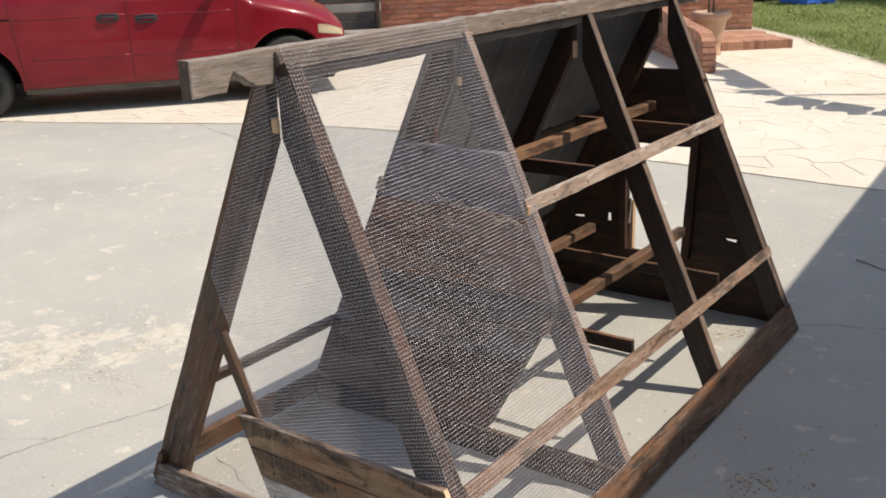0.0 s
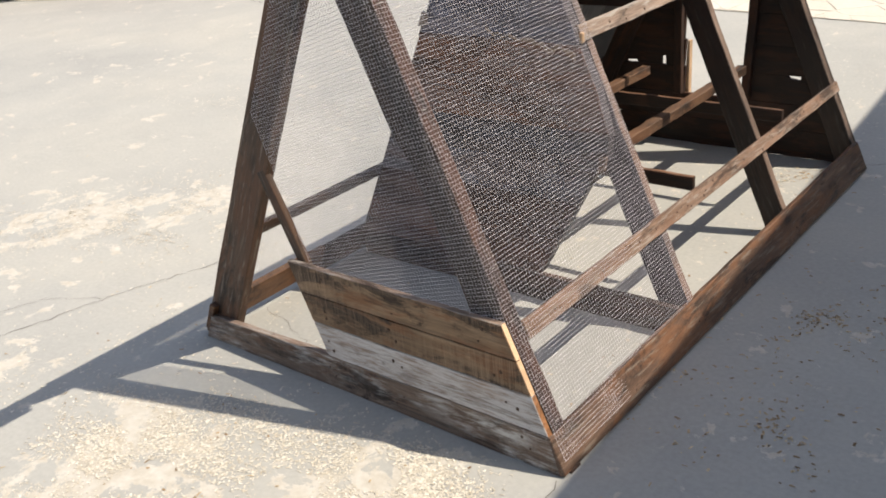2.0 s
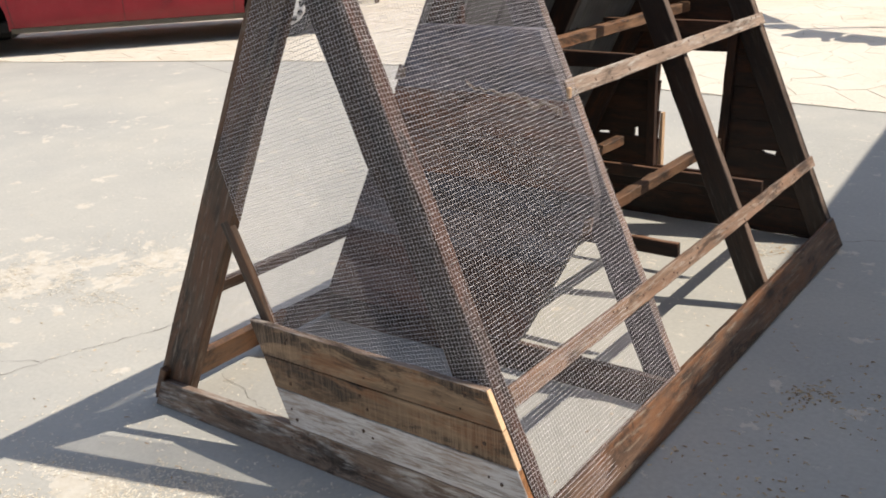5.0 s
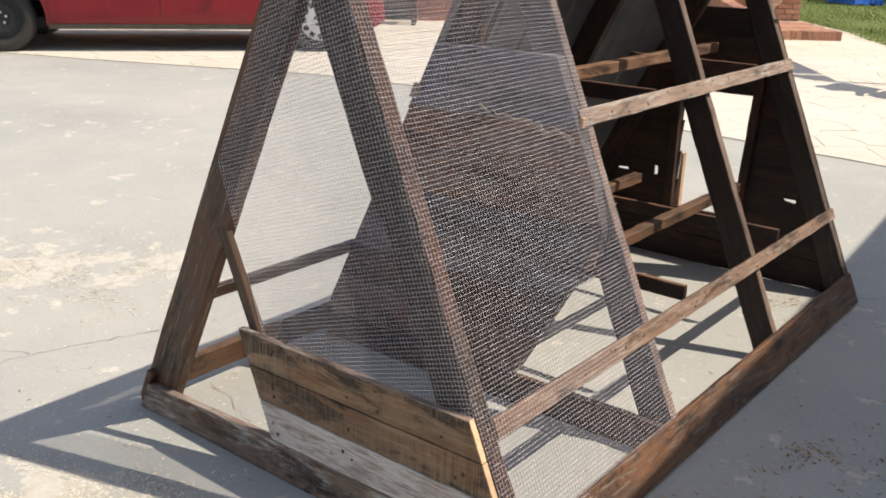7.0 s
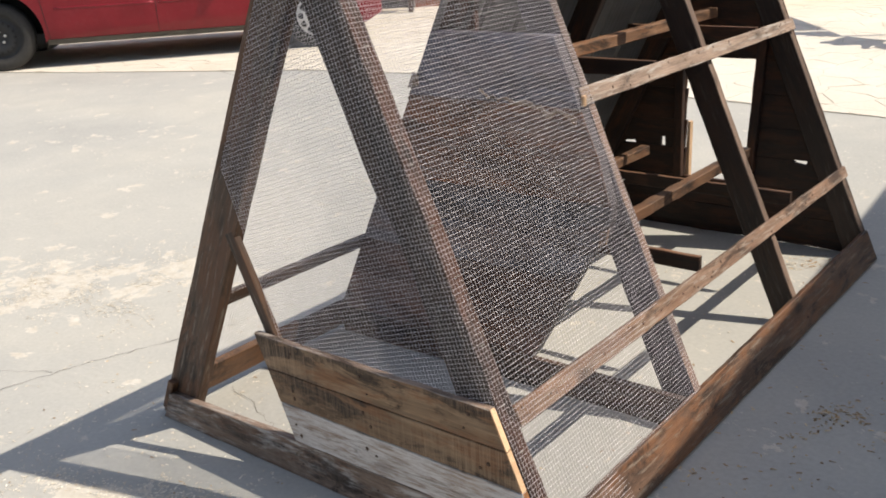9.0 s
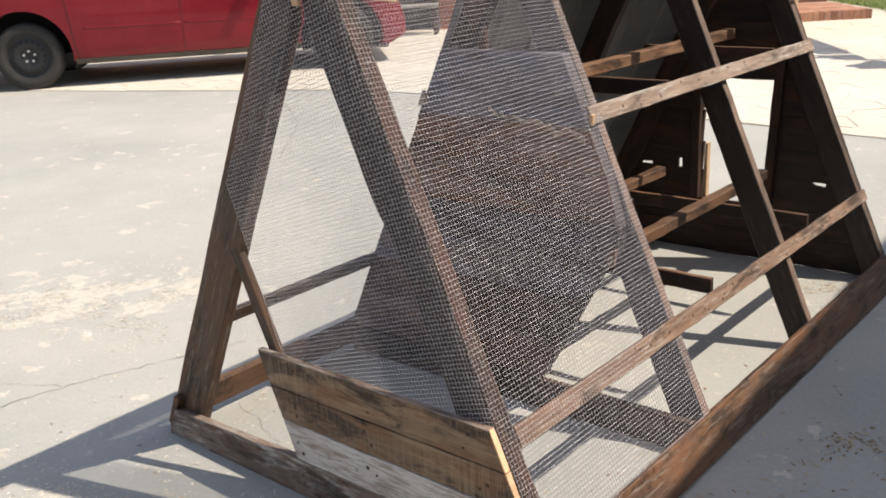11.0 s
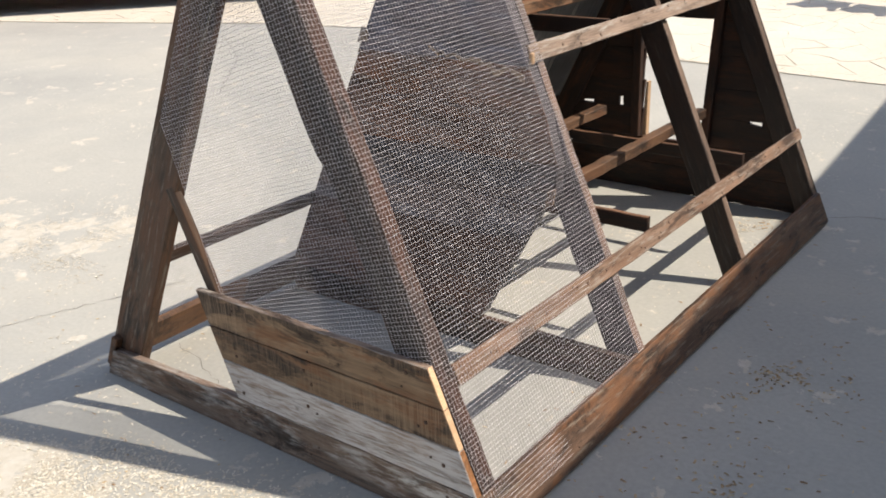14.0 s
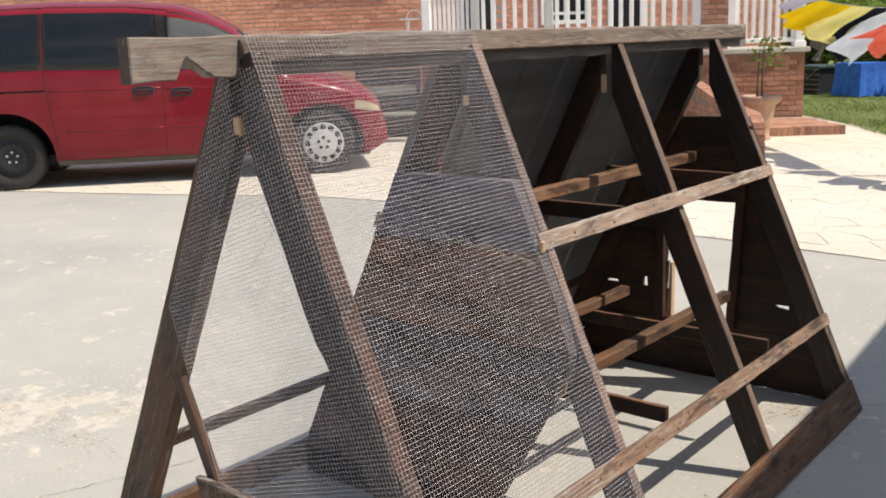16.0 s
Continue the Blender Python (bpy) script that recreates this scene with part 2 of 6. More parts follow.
RAIL_ORANGE = wood("stained_orange_timber", (0.085, 0.042, 0.021), (0.20, 0.108, 0.053), (0.32, 0.19, 0.10), (0.030, 0.016, 0.009), 0.9, rough=0.6, saw=0.45, stain_at=0.46, ruddy=(0.15, 0.09, 0.055), ruddy_amount=0.6)
ORANGE = wood("fresh_orange_timber", (0.14, 0.065, 0.029), (0.29, 0.150, 0.066), (0.42, 0.25, 0.125), (0.045, 0.022, 0.011), 0.65, rough=0.6, saw=0.3)
END_GRAIN = wood("pale_sawn_end_grain", (0.50, 0.37, 0.235), (0.66, 0.52, 0.36), (0.78, 0.65, 0.48), (0.40, 0.27, 0.16), 0.25, rough=0.7, checks=0.1)
SPLINTER = wood("pale_splintered_wood", (0.30, 0.245, 0.19), (0.48, 0.41, 0.33), (0.62, 0.55, 0.46), (0.16, 0.10, 0.06), 0.5, rough=0.75)


def galvanised(name, base, rough, streak):
    m, tree, b = material(name, rough, 0.75, base)
    v = coords(tree, "Object", streak, 3.0)
    n = noise_tex(tree, v, 1.0, 5, 0.6)
    lo, hi = tuple(c * 0.72 for c in base), tuple(min(1, c * 1.22) for c in base)
    tree.links.new(ramp(tree, n, [(0.3, lo), (0.7, hi)]), b.inputs["Base Color"])
    tree.links.new(ramp(tree, n, [(0.3, (rough - 0.1,) * 3), (0.7, (rough + 0.12,) * 3)]), b.inputs["Roughness"])
    return m


WIRE = galvanised("galvanised_wire", (0.72, 0.68, 0.695), 0.48, (30, 30, 30))
WIRE.node_tree.nodes["Principled BSDF"].inputs["Metallic"].default_value = 0.35
SHEET = galvanised("dull_galvanised_sheet", (0.25, 0.24, 0.228), 0.55, (18, 1.2, 4))


def concrete():
    m, tree, b = material("painted_concrete", 0.85)
    p = coords(tree, "World")
    fine = noise_tex(tree, p, 60, 5, 0.6)
    broad = noise_tex(tree, p, 0.55, 5, 0.6, 0.4)
    blotch = noise_tex(tree, p, 2.6, 6, 0.62, 0.6)
    col = ramp(tree, broad, [(0.32, (0.325, 0.323, 0.300)), (0.5, (0.39, 0.384, 0.349)), (0.68, (0.465, 0.443, 0.380))])
    col = mix(tree, 0.35, col, ramp(tree, blotch, [(0.35, (0.325, 0.319, 0.293)), (0.68, (0.455, 0.439, 0.386))]))
    # paint worn away in bands, with ragged flaked edges
    zone = maths(tree, "MULTIPLY", grey(tree, noise_tex(tree, p, 0.5, 3, 0.5, 0.3), 0.45, 0.75), 0.02)
    for wx, wy, wr in ((-2.15, 0.42, 0.62), (-1.75, 0.85, 0.42), (-0.32, -0.62, 0.50), (0.33, -0.33, 0.36), (-1.2, -0.6, 0.36)):
        away = tree.nodes.new("ShaderNodeVectorMath")
        away.operation = "DISTANCE"
        tree.links.new(p, away.inputs[0])
        away.inputs[1].default_value = (wx, wy, 0.0)
        zone = maths(tree, "MAXIMUM", zone, ramp(tree, maths(tree, "DIVIDE", away.outputs["Value"], wr), [(0.15, (1, 1, 1)), (1.0, (0, 0, 0))]))
    field = maths(tree, "ADD", noise_tex(tree, p, 6.2, 9, 0.70, 0.3), maths(tree, "MULTIPLY", zone, 0.16))
    worn = grey(tree, field, 0.607, 0.624)
    tone = ramp(tree, noise_tex(tree, p, 22.0, 5, 0.6), [(0.3, (0.50, 0.44, 0.34)), (0.7, (0.66, 0.62, 0.54))])
    col = mix(tree, maths(tree, "MULTIPLY", worn, 0.85), col, tone)
    # scattered dark specks and grime
    vor = node(tree, "ShaderNodeTexVoronoi", Scale=9.0)
    tree.links.new(p, vor.inputs["Vector"])
    speck = ramp(tree, vor.outputs["Distance"], [(0.02, (1, 1, 1)), (0.045, (0, 0, 0))])
    col = mix(tree, maths(tree, "MULTIPLY", speck, 0.55), col, (0.16, 0.14, 0.115))
    col = mix(tree, 0.22, col, ramp(tree, fine, [(0.3, (0.26, 0.26, 0.255)), (0.7, (0.50, 0.49, 0.47))]))
    tree.links.new(col, b.inputs["Base Color"])
    bump(tree, b, mix(tree, 0.5, fine, blotch), 0.25, 0.003)
    return m


def paving_mat():
    m, tree, b = material("cream_stamped_paving", 0.8)
    p = coords(tree, "World")
    info = tree.nodes.new("ShaderNodeObjectInfo")
    geo = tree.nodes.new("ShaderNodeNewGeometry")
    vary = maths(tree, "ADD", maths(tree, "MULTIPLY", info.outputs["Random"], 0.5), maths(tree, "MULTIPLY", geo.outputs["Random Per Island"], 0.5))
    col = ramp(tree, vary, [(0.1, (0.56, 0.515, 0.435)), (0.9, (0.64, 0.597, 0.52))])
    col = mix(tree, 0.45, col, ramp(tree, noise_tex(tree, p, 1.1, 5, 0.6), [(0.3, (0.55, 0.490, 0.395)), (0.7, (0.74, 0.695, 0.62))]))
    stain = grey(tree, noise_tex(tree, p, 0.8, 4, 0.6, 0.5), 0.56, 0.72)
    col = mix(tree, maths(tree, "MULTIPLY", stain, 0.5), col, (0.47, 0.37, 0.25))
    fine = noise_tex(tree, p, 45, 5, 0.6)
    col = mix(tree, 0.25, col, ramp(tree, fine, [(0.3, (0.45, 0.39, 0.30)), (0.7, (0.78, 0.72, 0.62))]))
    tree.links.new(col, b.inputs["Base Color"])
    bump(tree, b, fine, 0.3, 0.004)
    return m


CONCRETE, PAVING = concrete(), paving_mat()


def speckled(name, a, b_, scale=30, rough=0.8, kind="Object", bumpy=0.3, detail=5):
    m, tree, b = material(name, rough)
    p = coords(tree, kind, (1, 1, 1), 11.0 if kind == "Object" else 0.0)
    n = noise_tex(tree, p, scale, detail, 0.6)
    n2 = noise_tex(tree, p, scale * 0.13, 3, 0.5)
    col = mix(tree, 0.5, ramp(tree, n, [(0.3, a), (0.7, b_)]), ramp(tree, n2, [(0.3, a), (0.7, b_)]))
    tree.links.new(col, b.inputs["Base Color"])
    if bumpy:
        bump(tree, b, n, bumpy, 0.003)
    return m


def vary_by_island(name, stops, rough=0.8, grain=40, by="island"):
    """Pieces that differ in tone from one to the next, with a fine grain."""
    m, tree, b = material(name, rough)
    src = tree.nodes.new("ShaderNodeNewGeometry").outputs["Random Per Island"] if by == "island" else tree.nodes.new("ShaderNodeObjectInfo").outputs["Random"]
    col = ramp(tree, src, stops)
    n = noise_tex(tree, coords(tree, "World"), grain, 5, 0.6)
    col = mix(tree, 0.75, col, ramp(tree, n, [(0.3, (0.62, 0.62, 0.62)), (0.7, (1.25, 1.25, 1.25))]), "MULTIPLY")
    tree.links.new(col, b.inputs["Base Color"])
    bump(tree, b, n, 0.25, 0.003)
    return m


BRICK_WALL = vary_by_island("pale_orange_brick", [(0.0, (0.60, 0.245, 0.150)), (0.4, (0.72, 0.32, 0.20)), (0.8, (0.80, 0.385, 0.25)), (1.0, (0.65, 0.295, 0.195))], 0.85, 30)
DARK_MORTAR = speckled("dark_weathered_mortar", (0.20, 0.135, 0.10), (0.34, 0.25, 0.19), 60)
MORTAR = speckled("grey_mortar", (0.36, 0.32, 0.27), (0.48, 0.43, 0.37), 60)
BRICK = vary_by_island("red_brick", [(0.0, (0.27, 0.125, 0.082)), (0.4, (0.40, 0.195, 0.128)), (0.8, (0.50, 0.27, 0.18)), (1.0, (0.33, 0.175, 0.128))], 0.85, 30, "object")
BRICK_FAR = vary_by_island("red_brick_rows", [(0.0, (0.24, 0.085, 0.052)), (0.4, (0.33, 0.125, 0.075)), (0.8, (0.40, 0.165, 0.10)), (1.0, (0.29, 0.125, 0.095))], 0.85, 30)
JOINT = speckled("sandy_joint", (0.38, 0.335, 0.26), (0.52, 0.475, 0.39), 40, kind="World")
WHITE_PAINT = speckled("white_gloss_paint", (0.82, 0.82, 0.80), (0.90, 0.90, 0.88), 12, 0.45, bumpy=0.05)
CHIP = vary_by_island("pale_wood_shavings", [(0.0, (0.52, 0.455, 0.355)), (0.5, (0.64, 0.585, 0.48)), (1.0, (0.74, 0.70, 0.61))], 0.9, 90)
LITTER = vary_by_island("brown_leaf_litter", [(0.0, (0.20, 0.13, 0.075)), (0.5, (0.42, 0.29, 0.165)), (1.0, (0.60, 0.48, 0.31))], 0.9, 90)
CRACK = speckled("dark_crack_filling", (0.10, 0.09, 0.08), (0.18, 0.165, 0.145), 50, 0.95)
STEEL = material("bright_staple_steel", 0.35, 0.9, (0.62, 0.60, 0.56))[0]
RUSTY = speckled("rusty_nail_heads", (0.035, 0.02, 0.014), (0.10, 0.05, 0.03), 300, 0.75)

# ---------------------------------------------------------------- building helpers
WORLD_OF = {}


def thing(name, m, label, category, group="", kind=""):
    ob = new(name)
    ob.empty_display_size = 0.1
    ob.matrix_basis = m
    WORLD_OF[ob.name] = m.copy()
    return tagged(ob, label, category, group, kind)


def finish(bm, name, mats):
    me = bpy.data.meshes.new(name)
    bm.normal_update()
    bm.to_mesh(me)
    bm.free()
    for m in mats if isinstance(mats, (list, tuple)) else (mats,):
        me.materials.append(m)
    return me


def part(name, bm, mats, parent=None, label="", m=None, smooth=False):
    """A bmesh (or a ready mesh) as one object; m is its pose in the world."""
    me = finish(bm, name, mats) if isinstance(bm, bmesh.types.BMesh) else bm
    if smooth:
        me.shade_smooth()
    ob = new(name, me)
    m = m if m is not None else (WORLD_OF[parent.name].copy() if parent else Matrix())
    WORLD_OF[ob.name] = m.copy()
    if parent:
        ob.parent = parent
        ob.matrix_basis = WORLD_OF[parent.name].inverted() @ m
    else:
        ob.matrix_basis = m
    if label:
        ob["label"] = label
    return ob


def axes(o, x, y, z):
    """A pose from an origin and three axes."""
    x, y, z = Vector(x), Vector(y), Vector(z)
    return Matrix(((x.x, y.x, z.x, o[0]), (x.y, y.y, z.y, o[1]), (x.z, y.z, z.z, o[2]), (0, 0, 0, 1)))


def wavy(outline, step=0.07, jitter=0.0007):
    """An outline with extra corners along its sides, each pushed a little, like a sawn and worn edge."""
    pts = []
    n = len(outline)
    for i in range(n):
        a, b = Vector(outline[i]), Vector(outline[(i + 1) % n])
        d = b - a
        k = max(1, int(d.length / step))
        side = Vector((-d.y, d.x)).normalized() if d.length else Vector((0, 0))
        for j in range(k):
            f = j / k
            p = a + d * f
            if j:
                p += side * random.gauss(0, jitter)
            pts.append(p)
    return pts


def slab(outline, thick, bevel=0.002, step=0.07, jitter=0.0007, ends=False, outer=False):
    """A board from an outline in its own xy (grain along x), thick along z and centred on it, with broken edges."""
    bm = bmesh.new()
    pts = wavy(outline, step, jitter) if jitter else [Vector(p) for p in outline]
    area = sum(a.x * b.y - b.x * a.y for a, b in zip(pts, pts[1:] + pts[:1]))
    if area < 0:
        pts.reverse()
    top = [bm.verts.new((p.x, p.y, thick / 2)) for p in pts]
    low = [bm.verts.new((p.x, p.y, -thick / 2)) for p in pts]
    bm.faces.new(top)
    bm.faces.new(low[::-1])
    n = len(pts)
    for i in range(n):
        bm.faces.new((top[i], low[i], low[(i + 1) % n], top[(i + 1) % n]))
    bm.normal_update()
    if ends:
        for f in bm.faces:
            if abs(f.normal.x) > 0.6:
                f.material_index = 1
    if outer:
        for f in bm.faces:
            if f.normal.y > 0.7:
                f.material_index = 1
    if bevel:
        rim = [e for e in bm.edges if len(e.link_faces) == 2 and abs(e.verts[0].co.z - e.verts[1].co.z) < 1e-6]
        bmesh.ops.bevel(bm, geom=rim, offset=bevel, segments=1, affect="EDGES", profile=0.5)
    return bm


def box(bm, lo, hi, bevel=0.0, segments=1):
    """A box added to a bmesh."""
    r = bmesh.ops.create_cube(bm, size=1)
    c, s = [(a + b) / 2 for a, b in zip(lo, hi)], [b - a for a, b in zip(lo, hi)]
    for v in r["verts"]:
        v.co = Vector((v.co.x * s[0] + c[0], v.co.y * s[1] + c[1], v.co.z * s[2] + c[2]))
    if bevel:
        bmesh.ops.bevel(bm, geom=list({e for v in r["verts"] for e in v.link_edges}), offset=bevel, segments=segments, affect="EDGES", profile=0.5)
    return bm


def tube(bm, pts, r, sides=8, cap=True):
    """A round bar along points; r may be one radius or a list."""
    rs = r if isinstance(r, (list, tuple)) else [r] * len(pts)
    pts = [Vector(p) for p in pts]
    rings = []
    ref = None
    for i, p in enumerate(pts):
        d = (pts[min(i + 1, len(pts) - 1)] - pts[max(i - 1, 0)]).normalized()
        if ref is None:
            ref = d.orthogonal().normalized()
        a = (ref - d * ref.dot(d)).normalized()
        ref = a
        b = d.cross(a)
        rings.append([bm.verts.new(p + (a * math.cos(t) + b * math.sin(t)) * rs[i]) for t in [2 * math.pi * k / sides for k in range(sides)]])
    for p, q in zip(rings, rings[1:]):
        for k in range(sides):
            bm.faces.new((p[k], p[(k + 1) % sides], q[(k + 1) % sides], q[k]))
    if cap:
        bm.faces.new(rings[0][::-1])
        bm.faces.new(rings[-1])
    return bm


def lathe(bm, profile, sides=32, axis="z", close=False):
    """A turned shape from (radius, height) pairs."""
    rings = []
    for r, h in profile:
        ring = []
        for k in range(sides):
            t = 2 * math.pi * k / sides
            c, s = r * math.cos(t), r * math.sin(t)
            ring.append(bm.verts.new((c, s, h) if axis == "z" else (c, h, s)))
        rings.append(ring)
    pairs = list(zip(rings, rings[1:])) + ([(rings[-1], rings[0])] if close else [])
    for p, q in pairs:
        for k in range(sides):
            bm.faces.new((p[k], p[(k + 1) % sides], q[(k + 1) % sides], q[k]))
    return bm


def rise(x, y):
    """Height of the drive, which climbs gently from the slab towards the house."""
    d = -0.645 * x + 0.764 * y
    u = min(max((d - 2.2) / 4.5, 0.0), 1.0)
    return 0.16 * u * u * (3 - 2 * u)

# ---------------------------------------------------------------- the ground
def spread(lo, hi, near_lo, near_hi, step):
    inner = list(np.arange(near_lo, near_hi + 1e-6, step))
    out, d, p = [], step, near_hi
    while p < hi:
        d *= 1.5
        p += d
        out.append(min(p, hi))
    back, d, p = [], step, near_lo
    while p > lo:
        d *= 1.5
        p -= d
        back.append(max(p, lo))
    return back[::-1] + inner + out


def build_ground():
    xs, ys = spread(-900, 900, -12, 6, 0.4), spread(-900, 900, -6, 16, 0.4)
    verts = [(x, y, rise(x, y)) for y in ys for x in xs]
    n = len(xs)
    faces = [(j * n + i, j * n + i + 1, (j + 1) * n + i + 1, (j + 1) * n + i) for j in range(len(ys) - 1) for i in range(n - 1)]
    me = bpy.data.meshes.new("ground")
    me.from_pydata(verts, [], faces)
    me.materials.append(CONCRETE)
    me.shade_smooth()
    return tagged(part("ground", me, None), "grey painted concrete yard, worn and flaking in patches", "ground", kind="structure")


ground = build_ground()

# an unseen block added to shade the coop: a plain wall and eave behind and beside the camera
def shade_caster():
    k = Vector((0.635, 0.318))
    h = 3.6
    p, q = Vector((0.766, -0.15)) + k * h, Vector((0.348, 5.60)) + k * h
    d = (q - p).normalized()
    out = Vector((d.y, -d.x))
    a, b = p - d * 9.0, q + d * 1.6
    house = thing("unseen_shade_block", Matrix(), "unseen plain white block with an overhanging slab, added to cast shade", "house")
    bm = bmesh.new()
    for lo, hi, z0, z1 in ((0.45, 6.0, 0.0, h - 0.08),):
        pts = [a + out * lo, b + out * lo, b + out * hi, a + out * hi]
        vs = [bm.verts.new((v.x, v.y, z)) for z in (z0, z1) for v in pts]
        for f in ((0, 1, 2, 3), (7, 6, 5, 4), (0, 4, 5, 1), (1, 5, 6, 2), (2, 6, 7, 3), (3, 7, 4, 0)):
            bm.faces.new([vs[i] for i in f])
    part("wall", bm, speckled("off_white_shade_block", (0.55, 0.53, 0.49), (0.68, 0.66, 0.61), 20), house)
    bm = bmesh.new()
    pts = [a, b, b + out * 6.4, a + out * 6.4]
    vs = [bm.verts.new((v.x, v.y, z)) for z in (h - 0.08, h) for v in pts]
    for f in ((3, 2, 1, 0), (4, 5, 6, 7), (0, 1, 5, 4), (1, 2, 6, 5), (2, 3, 7, 6), (3, 0, 4, 7)):
        bm.faces.new([vs[i] for i in f])
    part("roof", bm, speckled("grey_shade_slab", (0.10, 0.10, 0.10), (0.17, 0.165, 0.16), 14), house)


shade_caster()

# ---------------------------------------------------------------- the A-frame coop
CX, RIDGE = 0.068, 1.503                      # the ridge
FOOT = {"right": 0.735, "left": -0.708}        # where the slopes meet the ground
LEAN_IN = {"right": 0.428, "left": 0.498}      # how far they lean in for each metre of height
SIDE = {}
for _name, _sg in (("right", 1), ("left", -1)):
    _n = math.hypot(1, LEAN_IN[_name])
    _v, _nn = Vector((-_sg * LEAN_IN[_name] / _n, 0, 1 / _n)), Vector((_sg / _n, 0, LEAN_IN[_name] / _n))
    SIDE[_name] = (Vector((FOOT[_name], 0, 0)), _v, _nn)
R1, R2, R3, R4 = 0.043, 0.832, 1.648, 2.43      # the four pairs of rafters
coop = thing("chicken_coop", pose(0.03, 1.22, 0), "unfinished A-frame chicken coop of weathered reclaimed boards and wire mesh", "chicken coop")


def at_side(side, y, s, n=0.0):
    o, v, nn = SIDE[side]
    return o + v * s + nn * n + Vector((0, y, 0))


def lengthwise(name, side, y0, y1, s0, s1, n0, n1, mat, parent=None, label="", jitter=0.0007, far=None):
    """A board along the coop, lying on one slope between s0 and s1 (between the two of far at its far end)."""
    o, v, nn = SIDE[side]
    m = axes(at_side(side, y0, (s0 + s1) / 2, (n0 + n1) / 2), (0, 1, 0), v, Vector((0, 1, 0)).cross(v))
    w = (s1 - s0) / 2
    f0, f1 = (far[0] - (s0 + s1) / 2, far[1] - (s0 + s1) / 2) if far else (-w + random.uniform(-0.002, 0.002), w)
    bm = slab([(0, -w), (y1 - y0, f0), (y1 - y0, f1), (0, w)], abs(n1 - n0), 0.0022, 0.06, jitter)
    return part(name, bm, mat, parent or coop, label, m)


def rafter(side, y, mat, edge, deep=0.089, thick=0.038, out=0.0, flare=0.0, waney=False):
    o, v, nn = SIDE[side]
    m = axes(at_side(side, y, 0), v, nn, v.cross(nn))
    lean = LEAN_IN[side]
    gap = abs(FOOT[side] - CX) - 0.021            # how far the foot stands from the beam's face
    reach = lambda n: (gap + n * nn.x * (1 if side == "right" else -1)) / abs(v.x)
    top = 1.468 * math.hypot(1, lean)
    outline = [(-lean * (out + flare), out + flare), (top, out), (top, max(-deep, (top - gap / abs(v.x)) * abs(v.x) / abs(nn.x))), (min(top, reach(-deep)), -deep)] + ([(1.02, -deep - 0.003), (0.955, -deep - 0.001), (0.915, 0.009 - deep), (0.86, 0.015 - deep), (0.70, 0.013 - deep), (0.45, 0.006 - deep)] if waney else []) + [(lean * deep, -deep)]
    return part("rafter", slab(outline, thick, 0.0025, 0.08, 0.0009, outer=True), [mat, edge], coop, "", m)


def across(name, y, x0, x1, z0, z1, thick, mat, parent=None, label="", outline=None, ends=None, jitter=0.0008, top=None):
    """A board in an upright plane across the coop; outline, if given, is in world x and z."""
    pts = outline or [(x0, z0), (x1, z0), (x1, z1), (x0, z1)]
    cx, cz = sum(p[0] for p in pts) / len(pts), sum(p[1] for p in pts) / len(pts)
    m = axes((cx, y, cz), (1, 0, 0), (0, 0, 1), (0, -1, 0))
    bm = slab([(p[0] - cx, p[1] - cz) for p in pts], thick, 0.002, 0.06, jitter, bool(ends))
    if top:
        bm.normal_update()
        for f in bm.faces:
            if f.normal.y > 0.5:
                f.material_index = 2
    return part(name, bm, [mat, ends or mat, top or mat] if ends or top else mat, parent or coop, label, m)


def edge_x(side, z, out=0.0):
    sg = 1 if side == "right" else -1
    return FOOT[side] + sg * (out - LEAN_IN[side] * z)


# ridge beam with its splintered notch, and the trim along the top
_y0, _y1 = -0.245, 2.78
beam_outline = [(0, 1.418), (0.106, 1.420), (0.126, 1.460), (0.134, 1.466), (0.199, 1.422), (0.25, 1.419), (_y1 - _y0, 1.419), (_y1 - _y0, 1.510), (0, 1.510)]
_bm = slab([(p[0], p[1] - 1.45) for p in beam_outline], 0.042, 0.003, 0.05, 0.0018)
_bm.normal_update()
for _f in _bm.faces:
    if _f.normal.x < -0.8 and _f.calc_center_median().x < 0.02:
        _f.material_index = 1
part("ridge_beam", _bm, [BEAM_SILVER, OLD_BROWN], coop,
     "silver-grey ridge beam with a splintered notch", axes((CX, _y0, 1.45), (0, 1, 0), (0, 0, 1), (1, 0, 0)))
lengthwise("ridge_trim", "right", 0.025, 2.72, 1.580, 1.632, -0.020, 0.004, BEAM_GREY, label="grey weathered trim board")
lengthwise("ridge_trim", "left", -0.01, 2.72, 1.600, 1.672, -0.018, 0.006, BEAM_GREY)

for _y in (R1, R2, R3, R4):
    for _side in ("right", "left"):
        _lead = (_side, _y) == ("right", R1)
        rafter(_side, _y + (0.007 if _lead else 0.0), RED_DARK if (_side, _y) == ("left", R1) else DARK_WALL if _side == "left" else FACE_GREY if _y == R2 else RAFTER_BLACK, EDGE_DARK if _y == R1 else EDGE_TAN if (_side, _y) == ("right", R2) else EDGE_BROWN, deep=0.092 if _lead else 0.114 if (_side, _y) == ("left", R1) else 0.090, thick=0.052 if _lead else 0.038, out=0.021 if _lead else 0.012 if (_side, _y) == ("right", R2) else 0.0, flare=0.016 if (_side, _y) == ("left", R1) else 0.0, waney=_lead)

# right slope
lengthwise("bottom_rail", "right", 0.0, 2.425, 0.0, 0.112, 0.002, 0.024, RAIL_BROWN, label="reddish brown bottom board", far=(0.0, 0.126))
